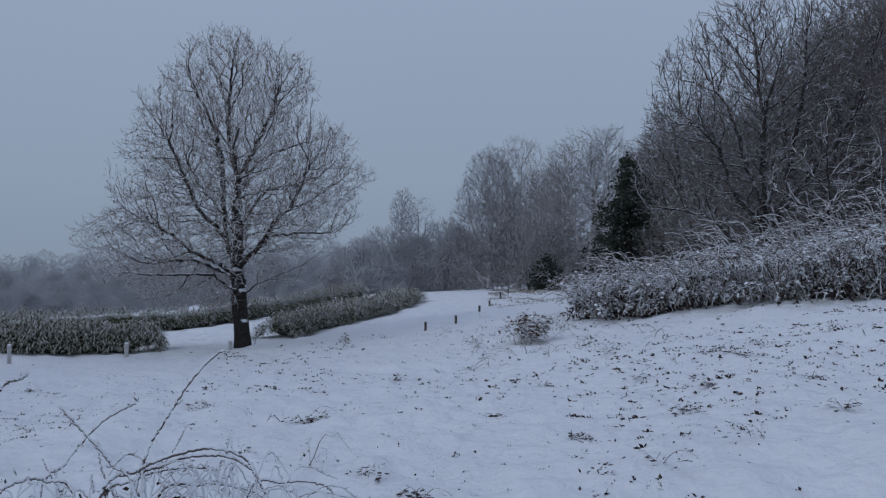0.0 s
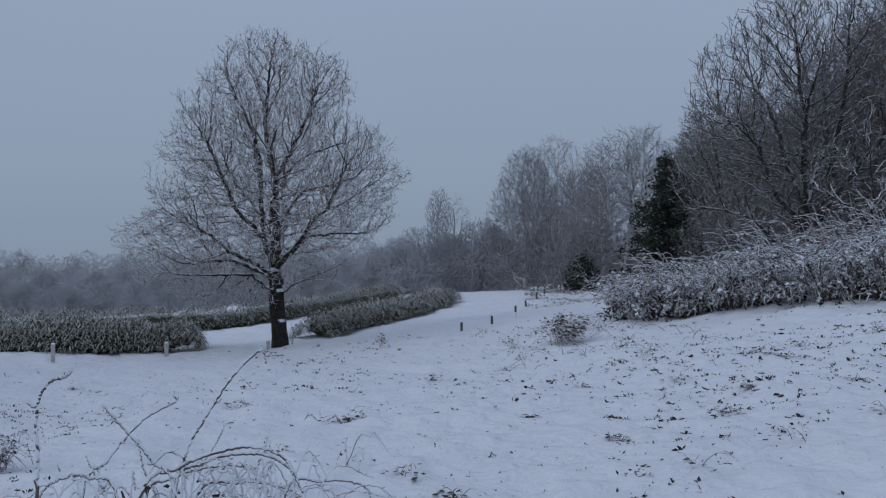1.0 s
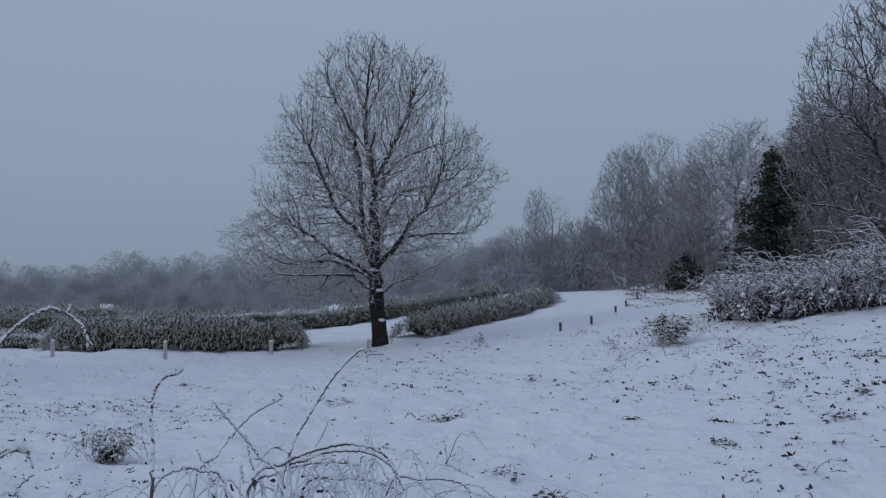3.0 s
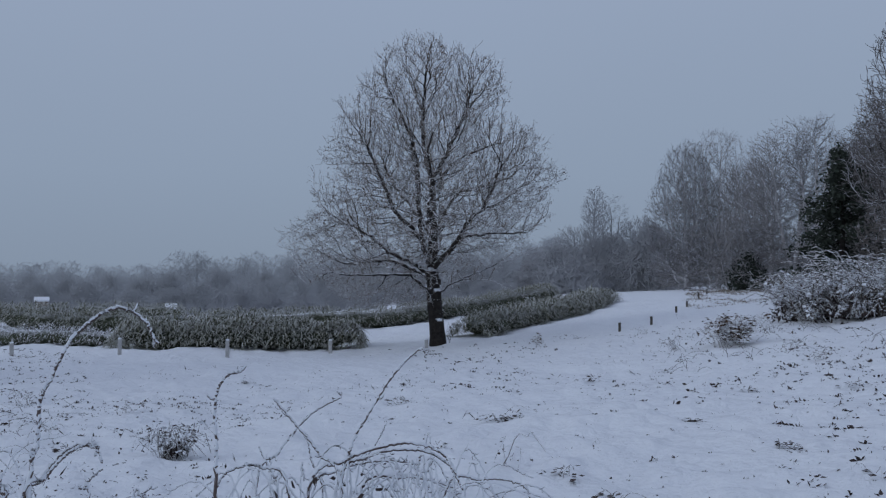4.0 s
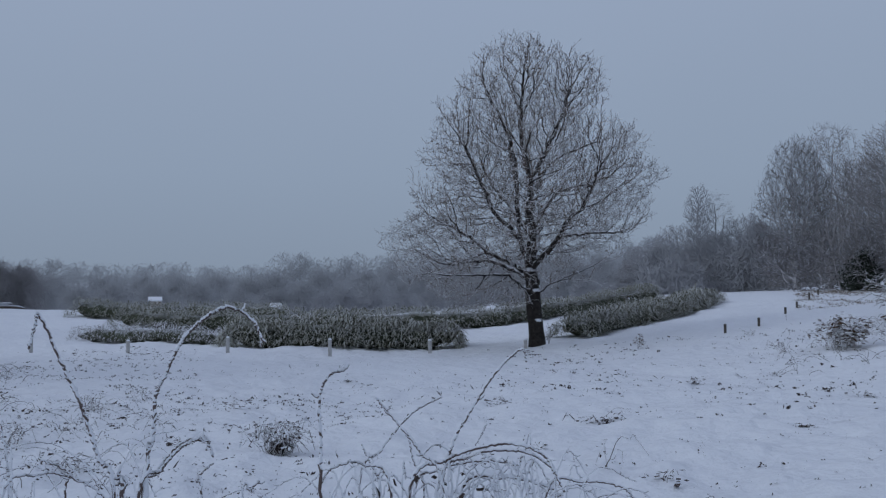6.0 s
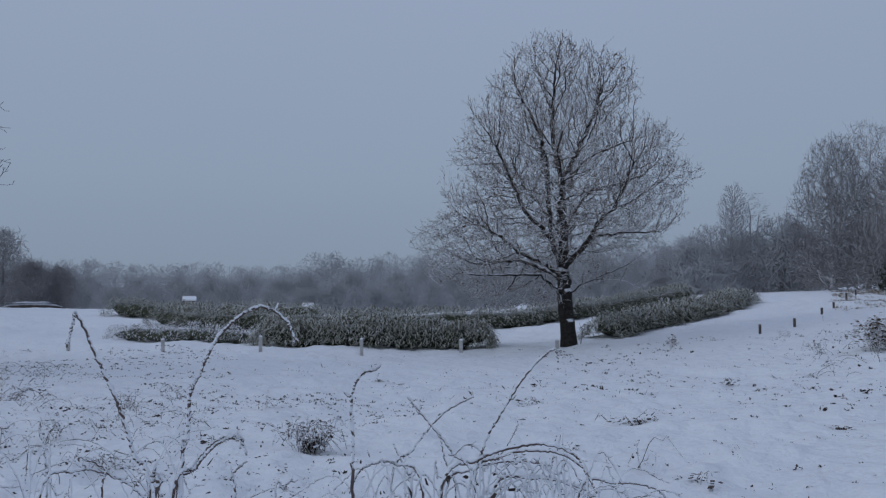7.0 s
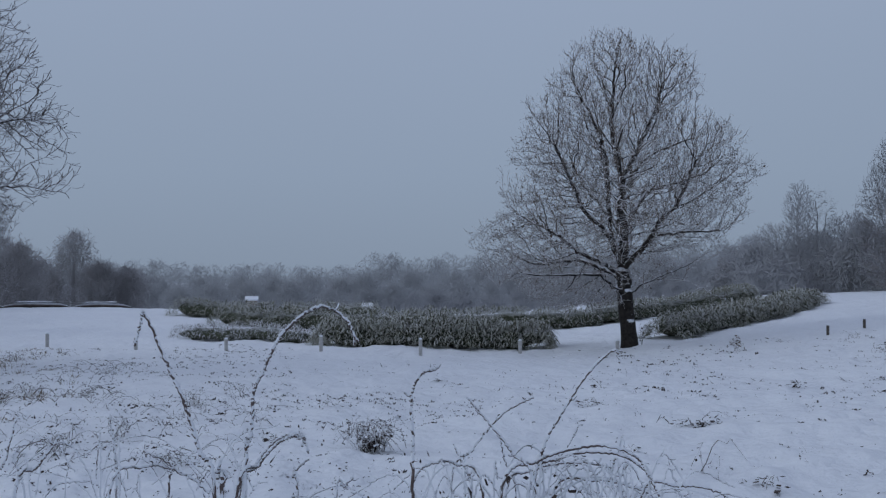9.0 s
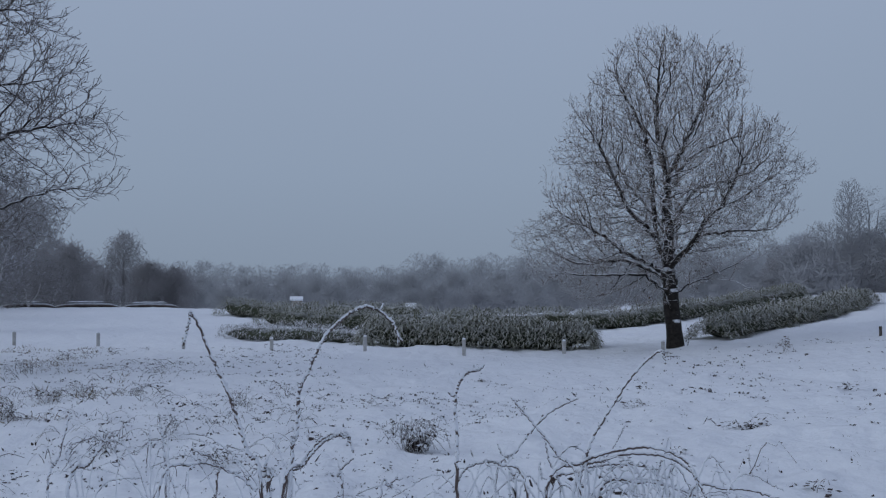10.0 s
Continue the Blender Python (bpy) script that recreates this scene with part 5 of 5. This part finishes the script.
NEAR_CLUMP = [
    (0.007, [(-19.02, 3.3, -0.03), (-19.02, 3.2, 0.828), (-18.39, 3.2, 1.018), (-17.23, 3.2, 1.137), (-15.6, 3.2, 1.278), (-13.97, 3.2, 1.363), (-13.6, 3.2, 1.318)]),
    (0.006, [(-18.84, 3.2, -0.03), (-18.84, 3.1, 0.843), (-20.47, 3.1, 1.018), (-22.09, 3.1, 1.127), (-23.27, 3.1, 1.203)]),
    (0.006, [(-24.36, 3.35, -0.03), (-24.36, 3.25, 0.846), (-22.96, 3.25, 0.994), (-21.02, 3.25, 1.123), (-19.04, 3.25, 1.186)]),
    (0.008, [(-21.17, 3.25, -0.03), (-21.17, 3.15, 0.843), (-18.67, 3.15, 0.978), (-15.06, 3.15, 1.035), (-12.52, 3.15, 0.996), (-11.26, 3.15, 0.872)]),
    (0.007, [(-19.38, 3.3, -0.03), (-19.38, 3.2, 0.839), (-17.23, 3.2, 0.981), (-13.97, 3.2, 1.0), (-11.98, 3.2, 0.936), (-11.8, 3.2, 0.836)]),
    (0.006, [(-20.81, 3.4, -0.03), (-20.81, 3.3, 0.796), (-19.39, 3.3, 0.907), (-16.51, 3.3, 0.946), (-13.97, 3.3, 0.931)]),
    (0.006, [(-22.24, 3.2, -0.03), (-22.24, 3.1, 0.848), (-24.02, 3.1, 0.974), (-26.11, 3.1, 0.961), (-26.96, 3.1, 0.878)]),
    (0.007, [(-17.95, 3.4, -0.03), (-17.95, 3.3, 0.793), (-15.06, 3.3, 0.884), (-11.8, 3.3, 0.849)]),
    (0.006, [(-12.52, 3.3, -0.03), (-12.52, 3.2, 0.816), (-9.99, 3.2, 0.897), (-7.48, 3.2, 0.88), (-6.95, 3.2, 0.831)]),
    (0.005, [(-20.1, 3.45, -0.03), (-20.1, 3.35, 0.783), (-20.82, 3.35, 0.93), (-21.19, 3.35, 1.035)]),
    (0.005, [(-22.95, 3.4, -0.03), (-22.95, 3.3, 0.801), (-23.31, 3.3, 0.903), (-24.2, 3.3, 1.007)]),
    (0.004, [(-17.22, 3.5, -0.03), (-17.22, 3.4, 0.768), (-17.59, 3.4, 0.895), (-16.51, 3.4, 1.023), (-16.15, 3.4, 1.065)]),
]
BENT_CANE = [
    (0.008, [(-39.11, 3.1, -0.03), (-39.11, 3.0, 0.898), (-40.05, 3.0, 1.055), (-40.98, 3.0, 1.212), (-42.11, 3.0, 1.349), (-43.36, 3.0, 1.501), (-43.61, 3.0, 1.474), (-43.92, 3.0, 1.402)]),
    (0.008, [(-37.6, 3.05, -0.03), (-37.35, 3.0, 0.94), (-36.98, 3.0, 1.108), (-36.8, 3.0, 1.246), (-36.24, 3.0, 1.309), (-35.44, 3.0, 1.405), (-34.4, 3.0, 1.467), (-33.0, 3.0, 1.517), (-31.98, 3.0, 1.513), (-30.96, 3.0, 1.47), (-30.36, 3.0, 1.404)]),
    (0.012, [(-38.66, 3.1, -0.03), (-38.66, 3.0, 0.897), (-38.57, 3.0, 0.96), (-38.92, 3.0, 1.001)]),
    (0.005, [(-41.85, 3.2, -0.03), (-41.85, 3.1, 0.885), (-41.54, 3.1, 0.986), (-43.19, 3.1, 1.047)]),
    (0.006, [(-37.64, 3.15, -0.03), (-37.64, 3.05, 0.873), (-36.79, 3.05, 0.982), (-35.42, 3.05, 1.073), (-33.84, 3.05, 1.089), (-33.73, 3.05, 1.051)]),
]
LONE_CANE = [
    (0.008, [(-26.77, 3.2, -0.03), (-26.77, 3.1, 0.841), (-26.77, 3.1, 1.055), (-26.85, 3.1, 1.211), (-26.19, 3.1, 1.285), (-25.29, 3.1, 1.299)]),
]
LOW_SHOOTS = [
    (0.006, [(-51.45, 3.4, -0.03), (-51.45, 3.3, 0.864), (-50.88, 3.3, 1.013), (-50.3, 3.3, 1.153)]),
    (0.008, [(-50.38, 3.2, -0.03), (-50.38, 3.1, 0.903), (-49.18, 3.1, 1.023), (-47.94, 3.1, 1.118)]),
    (0.006, [(-44.82, 3.5, -0.03), (-44.82, 3.4, 0.828), (-44.95, 3.4, 0.991), (-45.3, 3.4, 1.124)]),
    (0.007, [(-37.85, 3.1, -0.03), (-37.85, 3.0, 0.879), (-36.46, 3.0, 1.005), (-35.04, 3.0, 1.081), (-33.8, 3.0, 1.091), (-33.43, 3.0, 1.038)]),
    (0.006, [(-34.07, 3.2, -0.03), (-34.07, 3.1, 0.856), (-34.32, 3.1, 0.944), (-33.43, 3.1, 0.996)]),
    (0.005, [(-31.63, 3.2, -0.03), (-31.63, 3.1, 0.844), (-31.09, 3.1, 0.901), (-30.55, 3.1, 0.93)]),
    (0.006, [(-45.31, 3.3, -0.03), (-45.31, 3.2, 0.866), (-43.35, 3.2, 0.979), (-40.98, 3.2, 0.947), (-39.42, 3.2, 0.874)]),
    (0.005, [(-49.77, 3.7, -0.03), (-49.77, 3.6, 0.787), (-50.42, 3.6, 0.978), (-48.57, 3.6, 1.033)]),
]

for name, canes, b, d, label in (("bramble_clump", NEAR_CLUMP, -18.0, 3.2, "bramble clump with arching canes thickly coated in snow"),
                                 ("leaning_bramble", BENT_CANE, -38.0, 3.05, "tall leaning bramble cane with side shoots coated in snow"),
                                 ("upright_bramble", LONE_CANE, -27.0, 3.1, "single upright bramble cane coated in snow"),
                                 ("bramble_shoots", LOW_SHOOTS, -44.0, 3.2, "low straggling bramble shoots coated in snow")):
    home = thing(name, label, "bramble", spot(b, d), "brambles by the camera")
    for k, (radius, ctrl) in enumerate(canes):
        cane(home, [raised(*c) for c in ctrl], radius * 0.8, 200 + k + int(-b * 10), spurs=4 + k % 4)
    if name == "bramble_shoots":
        # straggling thin shoots between the stouter ones
        rng = np.random.RandomState(92)
        for k in range(38):
            a0 = rng.uniform(-54.5, -36)
            dd = rng.uniform(3.2, 4.6)
            top = 1.6 - dd * rng.uniform(0.16, 0.26)
            lean = rng.normal(0, 2.4)
            ctrl = [(a0, dd, 0.0), (a0 + lean * 0.3, dd, top * 0.6), (a0 + lean, dd + 0.05, top), (a0 + lean * 2.0, dd + 0.1, top - rng.uniform(-0.08, 0.15))]
            cane(home, [raised(*c) for c in ctrl], rng.uniform(0.002, 0.0035), 500 + k, spurs=7, coat=1.05)
    if name != "bramble_clump":
        continue
    # the tangle of thin canes inside the clump
    rng = np.random.RandomState(91)
    for k in range(80):
        a0 = rng.uniform(-24.5, -11.5)
        top = rng.uniform(0.75, 0.98)
        lean = rng.normal(0, 3.2)
        dd = 3.2 + rng.normal(0, 0.12)
        ctrl = [(a0, dd, 0.02), (a0 + lean * 0.3, dd, top * 0.6), (a0 + lean, dd + 0.05, top), (a0 + lean * 1.9, dd + 0.1, top - rng.uniform(0.02, 0.22))]
        cane(home, [raised(*c) for c in ctrl], rng.uniform(0.0022, 0.004), 600 + k, spurs=5, coat=1.25)
    # dark withered leaves caught among the canes
    for k in range(44):
        p = np.array(raised(rng.uniform(-24, -11), 3.25 + rng.normal(0, 0.12), rng.uniform(0.55, 0.9))) - np.array(home.matrix_basis.translation)
        a, b2 = unit(rng.normal(0, 1, 3)), unit(rng.normal(0, 1, 3))
        s = rng.uniform(0.01, 0.026)
        v = np.array([p - a * s, p - a * s * 0.3 + b2 * s * 0.7, p + a * s, p - a * s * 0.2 - b2 * s * 0.6, p + np.cross(a, b2) * s * 0.35])
        part("withered_leaf", mesh_of("withered_leaf", v, np.array([(0, 1, 4), (1, 2, 4), (2, 3, 4), (3, 0, 4)]), M_WEED), home)
